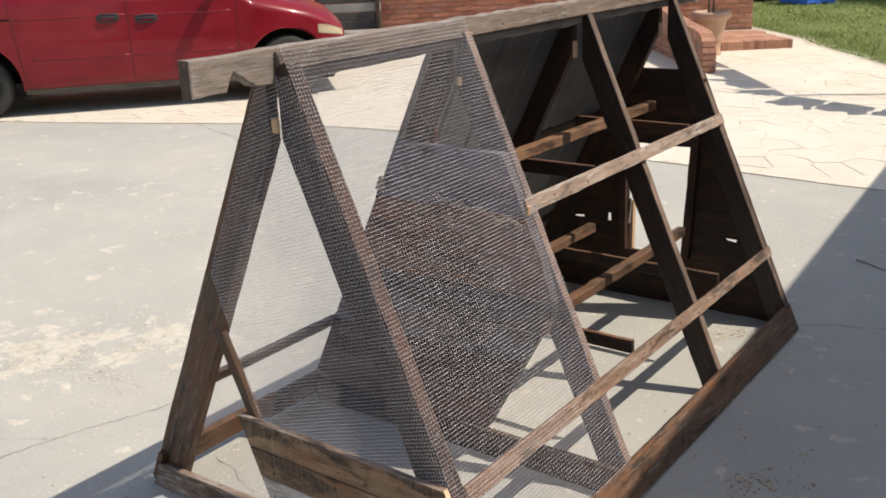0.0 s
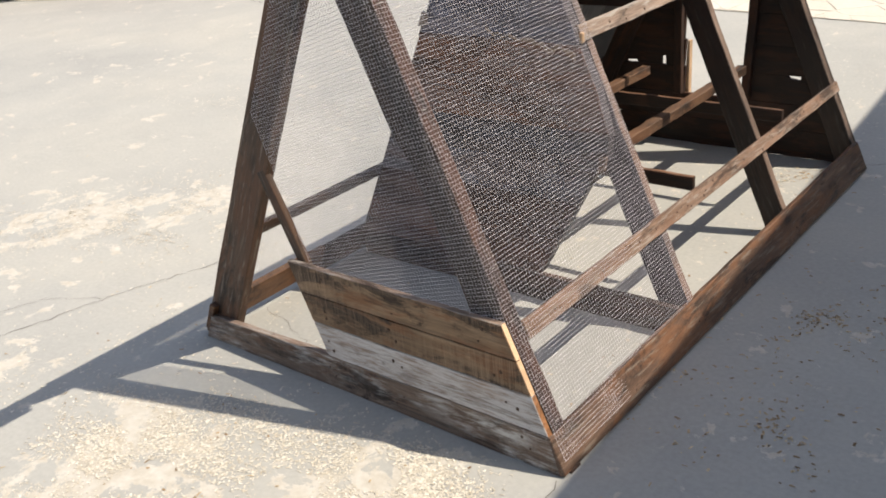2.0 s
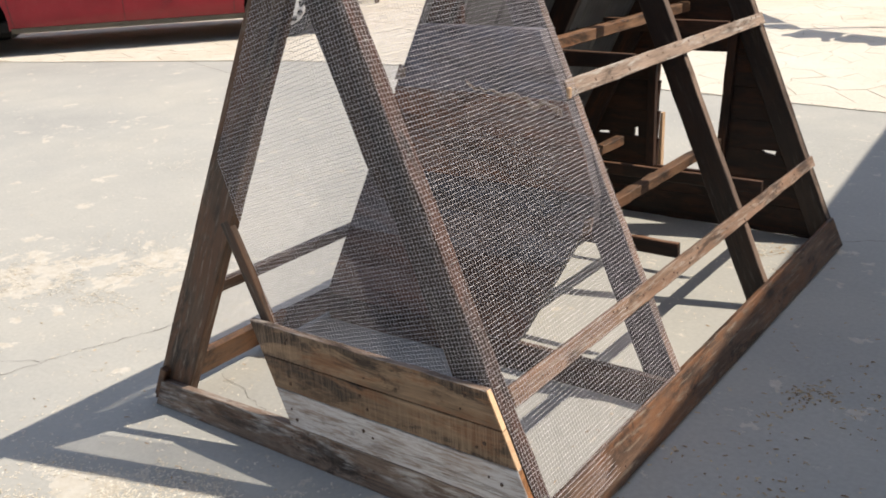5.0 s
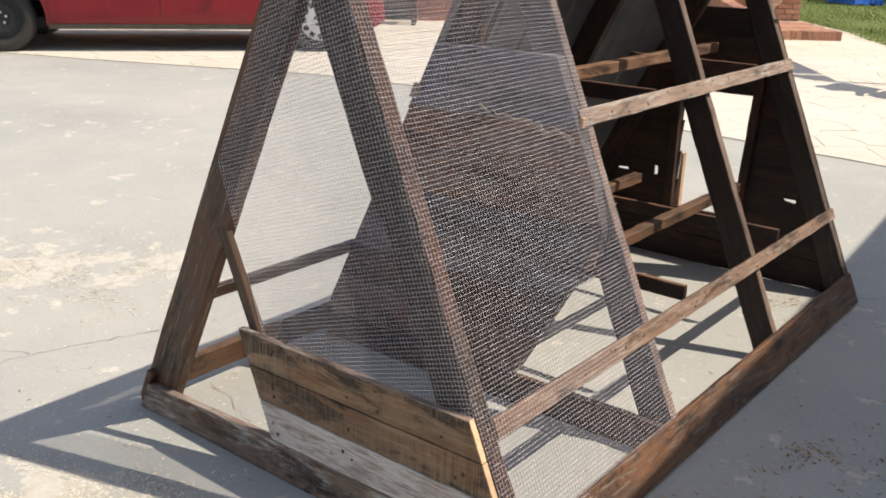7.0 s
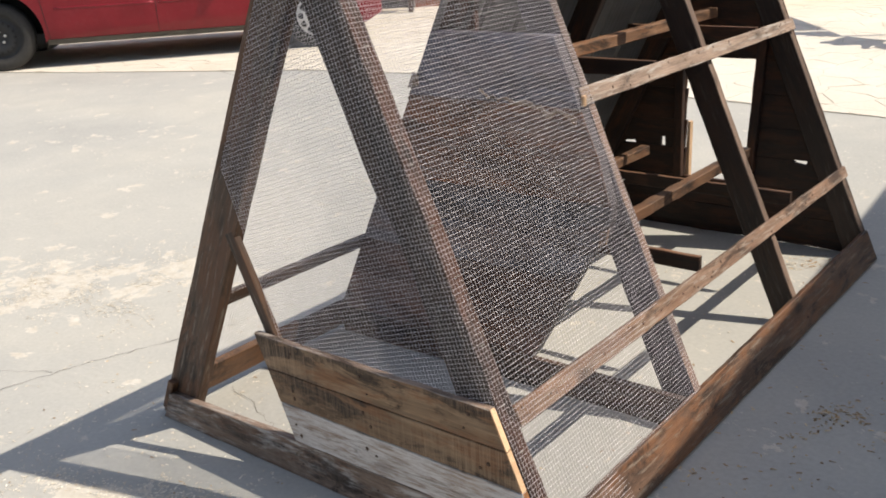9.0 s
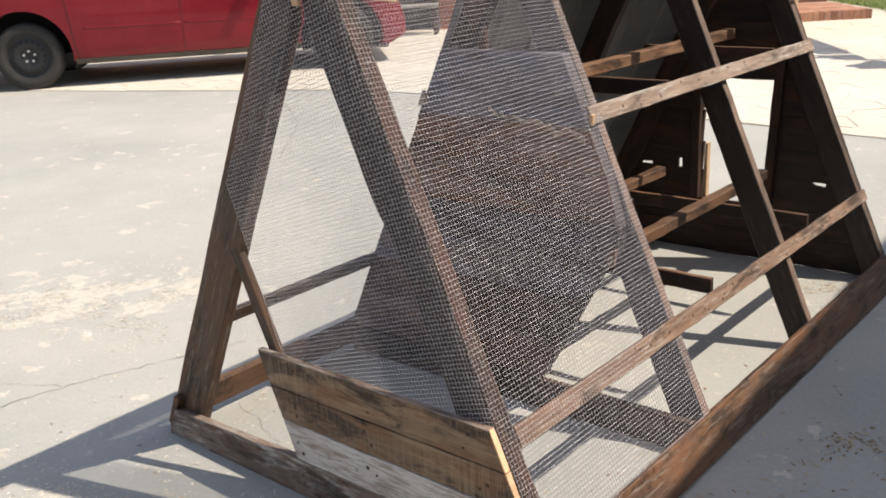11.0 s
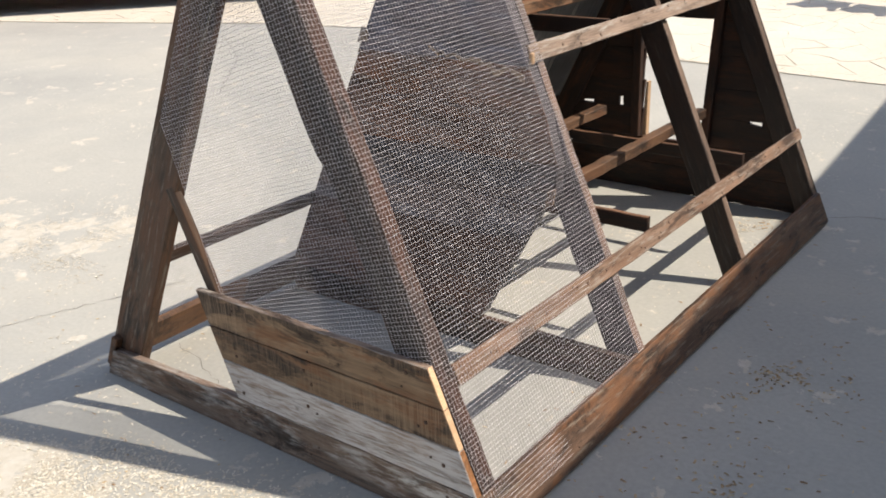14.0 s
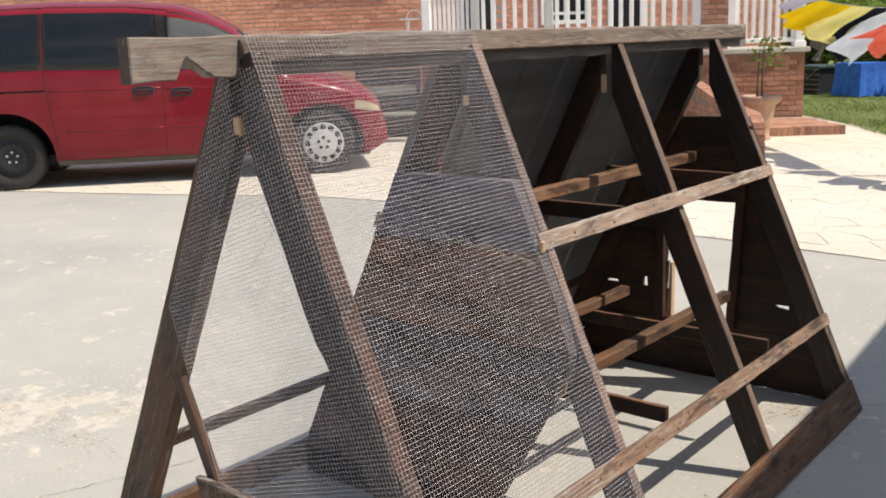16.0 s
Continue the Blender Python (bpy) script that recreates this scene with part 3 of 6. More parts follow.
lengthwise("slat", "right", 0.79, 2.437, 0.986, 1.037, 0.004, 0.020, GREY_SLAT, far=(0.987, 1.035))
lengthwise("slat", "right", 0.077, 2.432, 0.353, 0.405, 0.006, 0.0225, BROWN_SLAT, far=(0.358, 0.402))
# left slope
lengthwise("bottom_rail", "left", 0.0, 0.53, 0.045, 0.157, -0.024, 0.0, RAIL_ORANGE, label="orange-brown bottom board, its sunlit front length")
# far length of the rail: the partition's shadow on it is put into the darker timber
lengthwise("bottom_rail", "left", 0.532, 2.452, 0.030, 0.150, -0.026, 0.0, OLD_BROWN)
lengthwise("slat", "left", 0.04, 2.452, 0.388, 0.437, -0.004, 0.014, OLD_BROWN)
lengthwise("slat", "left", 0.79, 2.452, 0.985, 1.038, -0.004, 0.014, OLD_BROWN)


def sheet():
    """Ribbed metal sheet over the back of the left slope."""
    bm = bmesh.new()
    o, v, nn = SIDE["left"]
    cols = []
    y = 0.80
    ribs = [0.0]
    k = 0
    while y < 2.47:
        phase = (y - 0.80) % 0.2286
        h = 0.012 if phase < 0.02 else 0.0
        cols.append((y, h))
        y += 0.0098
    rows = [0.10, 0.4, 0.8, 1.2, 1.62]
    grid = [[bm.verts.new(at_side("left", yy, s, 0.004 + h + random.gauss(0, 0.0006))) for s in rows] for yy, h in cols]
    for a, b in zip(grid, grid[1:]):
        for i in range(len(rows) - 1):
            bm.faces.new((a[i], b[i], b[i + 1], a[i + 1]))
    bmesh.ops.solidify(bm, geom=bm.faces[:], thickness=0.0012)
    return bm


part("metal_sheet", sheet(), SHEET, coop, "dull grey ribbed metal sheet", Matrix())

# front wall
front = part("front_wall", slab([(-0.30, -0.010), (0.30, -0.010), (0.30, 0.010), (-0.30, 0.010)], 0.02), OLD_BROWN, coop, "",
             axes((0.22, 0.036, 0.15), (1, 0, 0), (0, 0, 1), (0, -1, 0)))


def right_end(z):
    return edge_x("right", z, 0.022)


FRONT_ROWS = [(0.311, 0.404, FRONT_BROWN), (0.219, 0.309, FRONT_BROWN), (0.112, 0.217, WHITEWASH)]
for _z0, _z1, _mat in FRONT_ROWS:
    _cut = lambda z: -0.197 + (0.408 - z) * 0.405
    across("board", 0.0105, 0, 0, 0, 0, 0.021, _mat, front, outline=[(_cut(_z0), _z0), (right_end(_z0), _z0), (right_end(_z1), _z1), (_cut(_z1), _z1)], ends=ORANGE if _mat is WHITEWASH else END_GRAIN, top=GREY_SLAT if _z1 == 0.404 else None)
across("board", 0.011, 0, 0, 0, 0, 0.024, MOTTLED, front, outline=[(-0.688, 0.001), (0.742, 0.001), (right_end(0.110), 0.110), (-0.10, 0.112), (-0.642, 0.094)], ends=ORANGE, top=GREY_SLAT)
# slanting brace beside the little doorway
_a, _b = Vector((-0.295, 0.667)), Vector((-0.016, 0.05))
_d = (_b - _a).normalized()
part("brace", slab([(0, -0.018), ((_b - _a).length, -0.018), ((_b - _a).length, 0.018), (0, 0.018)], 0.022), OLD_BROWN, coop, "",
     axes((_a.x + 0.018, 0.0345, _a.y), (_d.x, 0, _d.y), (-_d.y, 0, _d.x), Vector((_d.x, 0, _d.y)).cross(Vector((-_d.y, 0, _d.x)))))

# boarded partition with a slanting gap at its foot
across("floor_plate", 0.786, edge_x("left", 0.05) + 0.03, edge_x("right", 0.05) - 0.03, 0.002, 0.102, 0.026, OLD_BROWN)
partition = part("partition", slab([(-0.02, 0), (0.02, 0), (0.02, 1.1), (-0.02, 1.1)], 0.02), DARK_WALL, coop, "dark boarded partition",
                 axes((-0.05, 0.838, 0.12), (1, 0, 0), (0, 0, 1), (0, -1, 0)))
_rows = [(0.108, 0.252, PARTITION_LOW), (0.253, 0.391, PARTITION_LOW), (0.392, 0.516, PARTITION_GREY), (0.517, 0.635, PARTITION_GREY), (0.636, 0.775, PARTITION), (0.776, 0.905, PARTITION), (0.906, 1.102, PARTITION_BLUE)]


def part_right(z):
    return min(edge_x("right", z, 0.013), 0.455) if z > 0.5451 else 0.427 - (0.545 - z) * 0.565


for _z0, _z1, _mat in _rows:
    _pts = [(edge_x("left", _z0, -0.004), _z0), (part_right(_z0), _z0)]
    if _z0 < 0.545 < _z1:
        _pts += [(part_right(0.545), 0.545), (0.447, 0.552)]
    _pts += [(part_right(_z1), _z1), (edge_x("left", _z1, -0.004), _z1)]
    across("board", 0.7912 + random.uniform(-0.001, 0.001), 0, 0, 0, 0, 0.042, _mat, partition, outline=_pts, ends=FACE_GREY)
# a splintered edge along the joint under the top board, and a chip on the partition's end
_ups = [(0.020 + 0.0165 * k, 0.934 - 0.0024 * k + random.uniform(-0.010, 0.011)) for k in range(21)]
_downs = [(x, z - random.uniform(0.003, 0.012 + 0.05 * max(0.0, x - 0.05))) for x, z in reversed(_ups)]
across("splintered_edge", 0.7672, 0, 0, 0, 0, 0.006, SPLINTER, partition, outline=_ups + _downs, jitter=0.0)
across("chip", 0.775, 0, 0, 0, 0, 0.012, GREY_SLAT, partition, outline=[(-0.262, 0.925), (-0.215, 0.932), (-0.212, 0.968), (-0.238, 0.975)])
across("chip", 0.766, 0, 0, 0, 0, 0.012, BROWN_SLAT, partition, outline=[(0.418, 0.512), (0.444, 0.528), (0.452, 0.574), (0.424, 0.562)])
part("block", box(bmesh.new(), (-0.008, -0.007, -0.014), (0.008, 0.007, 0.014), 0.003), END_GRAIN, coop, "", Matrix.Translation((0.098, 0.806, 1.316)))

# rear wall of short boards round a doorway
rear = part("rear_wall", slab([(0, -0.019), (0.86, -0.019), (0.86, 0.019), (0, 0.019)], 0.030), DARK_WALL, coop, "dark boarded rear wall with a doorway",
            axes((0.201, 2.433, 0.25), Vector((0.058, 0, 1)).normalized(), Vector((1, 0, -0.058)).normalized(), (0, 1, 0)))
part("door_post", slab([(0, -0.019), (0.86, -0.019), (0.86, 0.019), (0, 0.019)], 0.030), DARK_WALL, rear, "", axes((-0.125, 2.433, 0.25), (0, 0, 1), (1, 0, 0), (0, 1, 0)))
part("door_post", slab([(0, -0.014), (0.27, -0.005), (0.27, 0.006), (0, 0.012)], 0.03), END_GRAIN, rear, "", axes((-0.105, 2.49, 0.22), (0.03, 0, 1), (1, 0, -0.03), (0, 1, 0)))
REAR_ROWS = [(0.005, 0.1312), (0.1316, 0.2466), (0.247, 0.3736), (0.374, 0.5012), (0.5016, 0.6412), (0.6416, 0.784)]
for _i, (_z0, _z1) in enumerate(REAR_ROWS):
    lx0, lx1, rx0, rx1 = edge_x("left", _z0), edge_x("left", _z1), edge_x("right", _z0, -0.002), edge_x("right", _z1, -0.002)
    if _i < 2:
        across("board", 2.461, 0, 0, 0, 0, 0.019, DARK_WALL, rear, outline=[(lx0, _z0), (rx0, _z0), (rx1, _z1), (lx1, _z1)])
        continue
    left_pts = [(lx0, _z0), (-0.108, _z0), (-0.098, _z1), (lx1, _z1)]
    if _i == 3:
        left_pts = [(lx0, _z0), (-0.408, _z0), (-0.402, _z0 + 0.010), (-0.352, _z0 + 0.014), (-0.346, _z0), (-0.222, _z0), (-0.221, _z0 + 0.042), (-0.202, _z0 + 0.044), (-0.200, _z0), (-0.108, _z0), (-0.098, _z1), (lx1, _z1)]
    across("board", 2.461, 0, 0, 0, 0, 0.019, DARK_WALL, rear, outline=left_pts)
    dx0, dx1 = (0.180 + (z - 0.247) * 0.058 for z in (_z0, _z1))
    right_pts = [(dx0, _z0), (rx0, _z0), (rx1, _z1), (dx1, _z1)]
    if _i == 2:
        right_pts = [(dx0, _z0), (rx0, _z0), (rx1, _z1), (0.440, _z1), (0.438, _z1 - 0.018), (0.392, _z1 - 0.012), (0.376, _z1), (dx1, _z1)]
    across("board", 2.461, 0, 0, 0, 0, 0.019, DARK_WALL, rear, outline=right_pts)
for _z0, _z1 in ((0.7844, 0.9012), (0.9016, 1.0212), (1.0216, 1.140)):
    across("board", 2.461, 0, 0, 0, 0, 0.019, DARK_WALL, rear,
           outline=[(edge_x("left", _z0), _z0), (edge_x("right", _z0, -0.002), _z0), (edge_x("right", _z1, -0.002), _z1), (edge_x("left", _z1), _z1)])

# ties between the slats and the roost bars lying on them
def tie(y, x0, x1, z0, z1):
    """A dark cross board; sunlight on its top edge is put in as a paler colour."""
    m = axes(((x0 + x1) / 2, y, (z0 + z1) / 2), (1, 0, 0), (0, 0, 1), (0, -1, 0))
    w, h = (x1 - x0) / 2, (z1 - z0) / 2
    return part("tie", slab([(-w, -h), (w, -h), (w, h), (-w, h)], 0.020, 0.002, 0.06, 0.0008, outer=True), [TIE_DARK, TIE_TOP_LIT], coop, "", m)


for _y in (1.13, 1.91):
    tie(_y, edge_x("left", 0.37) + 0.006, edge_x("right", 0.38) - 0.006, 0.350, 0.399)
for _y in (1.30, 2.14):
    tie(_y, edge_x("left", 0.95) + 0.012, edge_x("right", 0.96) - 0.004, 0.905, 0.957)


def roost(x, y0, y1, z, w=0.040):
    m = axes((x, y0, z), (0, 1, 0), (-1, 0, 0), (0, 0, 1))
    return part("roost_bar", slab([(0, -w / 2), (y1 - y0, -w / 2), (y1 - y0, w / 2), (0, w / 2)], w, 0.003, 0.06, 0.0015), ROOST, coop, "", m)


roost(0.025, 0.83, 2.41, 0.977)
roost(0.225, 0.83, 2.33, 0.4195)
roost(-0.165, 0.83, 2.19, 0.4195)


# ---- hardware cloth
def clip_span(poly, p, d):
    """Where the line p + t d crosses a convex outline: the first and last t, or None."""
    lo, hi = -1e9, 1e9
    n = len(poly)
    for i in range(n):
        a, b = Vector(poly[i]), Vector(poly[(i + 1) % n])
        e = b - a
        inward = Vector((-e.y, e.x))
        num, den = inward.dot(a - p), inward.dot(d)
        if abs(den) < 1e-12:
            if num > 0:
                return None
            continue
        t = num / den
        if den > 0:
            lo = max(lo, t)
        else:
            hi = min(hi, t)
    return (lo, hi) if hi - lo > 0.004 else None


def cloth(o, u, v, nn, polys, pitch=0.0112, w=0.00084, bow=0.004, seed=0.0, ragged=0.0):
    """Square welded wire over convex outlines, slightly bowed, as one mesh."""
    verts, faces = [], []
    rng = random.Random(seed)

    def place(p, lift):
        q = noise.noise(Vector((p.x * 3, p.y * 3, seed))) * bow + noise.noise(Vector((p.x * 9, p.y * 9, seed + 5))) * bow * 0.3
        sx = noise.noise(Vector((p.x * 2.2, p.y * 2.2, seed + 9))) * 0.004
        sy = noise.noise(Vector((p.x * 2.2, p.y * 2.2, seed + 13))) * 0.004
        return o + u * (p.x + sx) + v * (p.y + sy) + nn * (q + lift + abs(bow) * 0.6)

    for poly in polys:
        xs, ys = [p[0] for p in poly], [p[1] for p in poly]
        for axis, a0, a1 in ((0, min(xs), max(xs)), (1, min(ys), max(ys))):
            k = math.ceil(a0 / pitch)
            while k * pitch <= a1:
                p = Vector((k * pitch, 0)) if axis == 0 else Vector((0, k * pitch))
                d = Vector((0, 1)) if axis == 0 else Vector((1, 0))
                k += 1
                span = clip_span(poly, p, d)
                if not span:
                    continue
                t0, t1 = span
                t0 -= rng.random() * ragged
                t1 += rng.random() * ragged
                steps = max(1, int((t1 - t0) / 0.05))
                lift = 0.0006 if axis else -0.0006
                across_w = (u if axis == 0 else v) * (w / 2)
                base = len(verts)
                for i in range(steps + 1):
                    c = place(p + d * (t0 + (t1 - t0) * i / steps), lift)
                    verts += [c - across_w, c - nn * w / 2, c + across_w, c + nn * w / 2]
                for i in range(steps):
                    b = base + i * 4
                    faces += [(b + j, b + (j + 1) % 4, b + 4 + (j + 1) % 4, b + 4 + j) for j in range(4)]
    me = bpy.data.meshes.new("wire_mesh")
    me.from_pydata([tuple(q) for q in verts], [], faces)
    me.materials.append(WIRE)
    return me


def wire(name_label, o, u, v, nn, polys, seed, ragged=0.0, bow=0.004, pitch=0.0112):
    ob = part("wire_mesh", cloth(o, u, v, nn, polys, pitch, seed=seed, ragged=ragged, bow=bow), None, coop, name_label, Matrix())
    ob["kind"] = "stuff"
    return ob


_o, _v, _nn = SIDE["right"]
wire("galvanised fine square wire mesh", _o + _nn * 0.024, (Vector((0, 0.83, 0)) - _nn * 0.006).normalized(), _v, _nn, [[(0.018, 0.030), (0.838, 0.030), (0.838, 0.55), (0.832, 1.636), (0.018, 1.636)]], 1.0, 0.002)
_o, _v, _nn = SIDE["left"]
wire("galvanised fine square wire mesh", _o - _nn * 0.004, Vector((0, -1, 0)), _v, _nn, [[(-0.82, 0.06), (-0.035, 0.06), (-0.035, 1.60), (-0.82, 1.60)]], 2.0, bow=0.001)
# the front sheet wraps round the corner rafter, so its wires run askew
_turn = radians(18.5)
_fu, _fv = Vector((math.cos(_turn), 0, math.sin(_turn))), Vector((-math.sin(_turn), 0, math.cos(_turn)))
_front_poly = [(-0.112, 0.395), (edge_x("right", 0.395, 0.0265), 0.395), (edge_x("right", 1.44, 0.0265), 1.44), (edge_x("left", 1.44, -0.02), 1.44), (edge_x("left", 0.85, -0.022), 0.85)]
_front_poly = [(x * _fu.x + z * _fu.z, x * _fv.x + z * _fv.z) for x, z in _front_poly]
wire("galvanised fine square wire mesh", Vector((0, 0.0205, 0)), _fu, _fv, Vector((0, -1, 0)), [_front_poly], 3.0, pitch=0.0105)


# ---- small fixings
def nail(x, y, z, r=0.0032):
    m = axes((x, y, z), (1, 0, 0), (0, 0, 1), (0, -1, 0))
    bm = lathe(bmesh.new(), [(0.0001, 0.0012), (r * 0.7, 0.001), (r, 0.0), (r, -0.002)], 8)
    return part("nail", bm, RUSTY, front, "", m)


for _z0, _z1, _mat in FRONT_ROWS + [(0.004, 0.108, OLD_BROWN)]:
    for _x in (-0.075, -0.05, 0.20, 0.215, right_end(_z1) - 0.05, right_end(_z1) - 0.075):
        nail(_x + random.uniform(-0.012, 0.012), -0.0008, random.uniform(_z0 + 0.022, _z1 - 0.022), random.uniform(0.003, 0.0055))


def staple(y, s, n, side="right"):
    o, v, nn = SIDE[side]
    bm = bmesh.new()
    tube(bm, [at_side(side, y - 0.006, s, n - 0.003), at_side(side, y - 0.006, s, n + 0.002), at_side(side, y + 0.006, s, n + 0.002), at_side(side, y + 0.006, s, n - 0.003)], 0.0009, 5)
    part("staple", bm, STEEL, coop, "", Matrix())


for _k in range(11):
    staple(0.045 + random.uniform(-0.008, 0.008), 0.15 + 0.142 * _k + random.uniform(-0.02, 0.02), 0.0245)
    staple(0.832 + random.uniform(-0.006, 0.006), 0.20 + 0.138 * _k + random.uniform(-0.02, 0.02), 0.019)
for _k in range(5):
    staple(0.12 + 0.15 * _k, 1.612, 0.0245)
# bright bracket beside the upper slat, an off-cut block at the apex, paler off-cuts on the far rafters
part("bracket", box(bmesh.new(), (-0.006, -0.008, -0.016), (0.006, 0.008, 0.016), 0.003), END_GRAIN, coop, "pale splintered bracket", Matrix.Translation(at_side("right", 0.785, 0.998, 0.022)))
part("block", box(bmesh.new(), (-0.012, -0.006, -0.020), (0.012, 0.006, 0.020), 0.003), END_GRAIN, coop, "small pale off-cut block", Matrix.Translation((0.091, 0.006, 1.315)))
for _y in (R3, R4):
    o, v, nn = SIDE["left"]
    part("block", box(bmesh.new(), (-0.007, -0.010, -0.032), (0.007, 0.010, 0.032), 0.003), END_GRAIN, coop, "", Matrix.Translation(at_side("left", _y - 0.01, 1.52, -0.094)))


def slope_nail(y, s, n, r):
    """A rusty nail head or old nail hole on a board of the right slope."""
    o, v, nn = SIDE["right"]
    m = axes(at_side("right", y, s, n), (0, 1, 0), v, Vector((0, 1, 0)).cross(v))
    part("nail", lathe(bmesh.new(), [(0.0001, 0.0012), (r * 0.7, 0.001), (r, 0.0), (r, -0.002)], 8), RUSTY, coop, "", m)


for _s, _n, _y in ((1.012, 0.0205, 0.83), (0.380, 0.023, 0.10)):
    while _y < 2.42:
        slope_nail(_y, _s + random.uniform(-0.016, 0.016), _n, random.uniform(0.0025, 0.005))
        if random.random() < 0.35:
            slope_nail(_y + 0.02, _s + random.uniform(-0.016, 0.016), _n, random.uniform(0.002, 0.004))
        _y += random.uniform(0.07, 0.17)
for _y in (0.05, 0.40, 0.82, 1.25, 1.64, 2.02, 2.42):
    slope_nail(_y, random.uniform(0.03, 0.085), 0.0243, random.uniform(0.003, 0.005))
# ---------------------------------------------------------------- the red minivan
def paint(name, colour, rough=0.32, gloss=1.0):
    m, tree, b = material(name, rough, 0.0, colour)
    b.inputs["Coat Weight"].default_value = gloss
    b.inputs["Specular IOR Level"].default_value = 0.15
    b.inputs["Coat Roughness"].default_value = 0.06
    n = noise_tex(tree, coords(tree, "Object"), 3.0, 4, 0.6)
    dust = noise_tex(tree, coords(tree, "Object"), 26.0, 5, 0.65)
    lo, hi = tuple(c * 0.86 for c in colour), tuple(min(1, c * 1.1 + 0.004) for c in colour)
    col = ramp(tree, n, [(0.3, lo), (0.7, hi)])
    col = mix(tree, maths(tree, "MULTIPLY", grey(tree, dust, 0.5, 0.85), 0.035), col, (0.35, 0.30, 0.26))
    tree.links.new(col, b.inputs["Base Color"])
    return m


RED = paint("dark_red_car_paint", (0.195, 0.0035, 0.011), gloss=0.55)
BLACK_TRIM = speckled("black_plastic_trim", (0.014, 0.014, 0.016), (0.03, 0.03, 0.033), 40, 0.5)
SILL_GREY = speckled("dusty_grey_sill", (0.10, 0.092, 0.080), (0.20, 0.185, 0.16), 12, 0.7)
GLASS_DARK = material("tinted_car_glass", 0.03, 0.0, (0.020, 0.023, 0.027))[0]
GLASS_DARK.node_tree.nodes["Principled BSDF"].inputs["IOR"].default_value = 1.75
GLASS_GREY = material("clear_car_glass", 0.04, 0.0, (0.20, 0.21, 0.21))[0]
TYRE = speckled("dusty_tyre_rubber", (0.018, 0.017, 0.016), (0.042, 0.039, 0.035), 25, 0.85)
RIM_BLACK = speckled("black_steel_rim", (0.008, 0.008, 0.009), (0.020, 0.020, 0.021), 30, 0.55)
HUBCAP = speckled("silver_plastic_hubcap", (0.48, 0.48, 0.48), (0.62, 0.62, 0.62), 18, 0.3, bumpy=0.0)
LENS = material("cream_headlamp_lens", 0.12, 0.0, (0.82, 0.72, 0.50))[0]
UNDER = speckled("black_underbody", (0.008, 0.008, 0.008), (0.016, 0.015, 0.014), 10, 0.9)


def curve(points):
    xs, ys = [p[0] for p in points], [p[1] for p in points]
    return lambda x: float(np.interp(x, xs, ys))


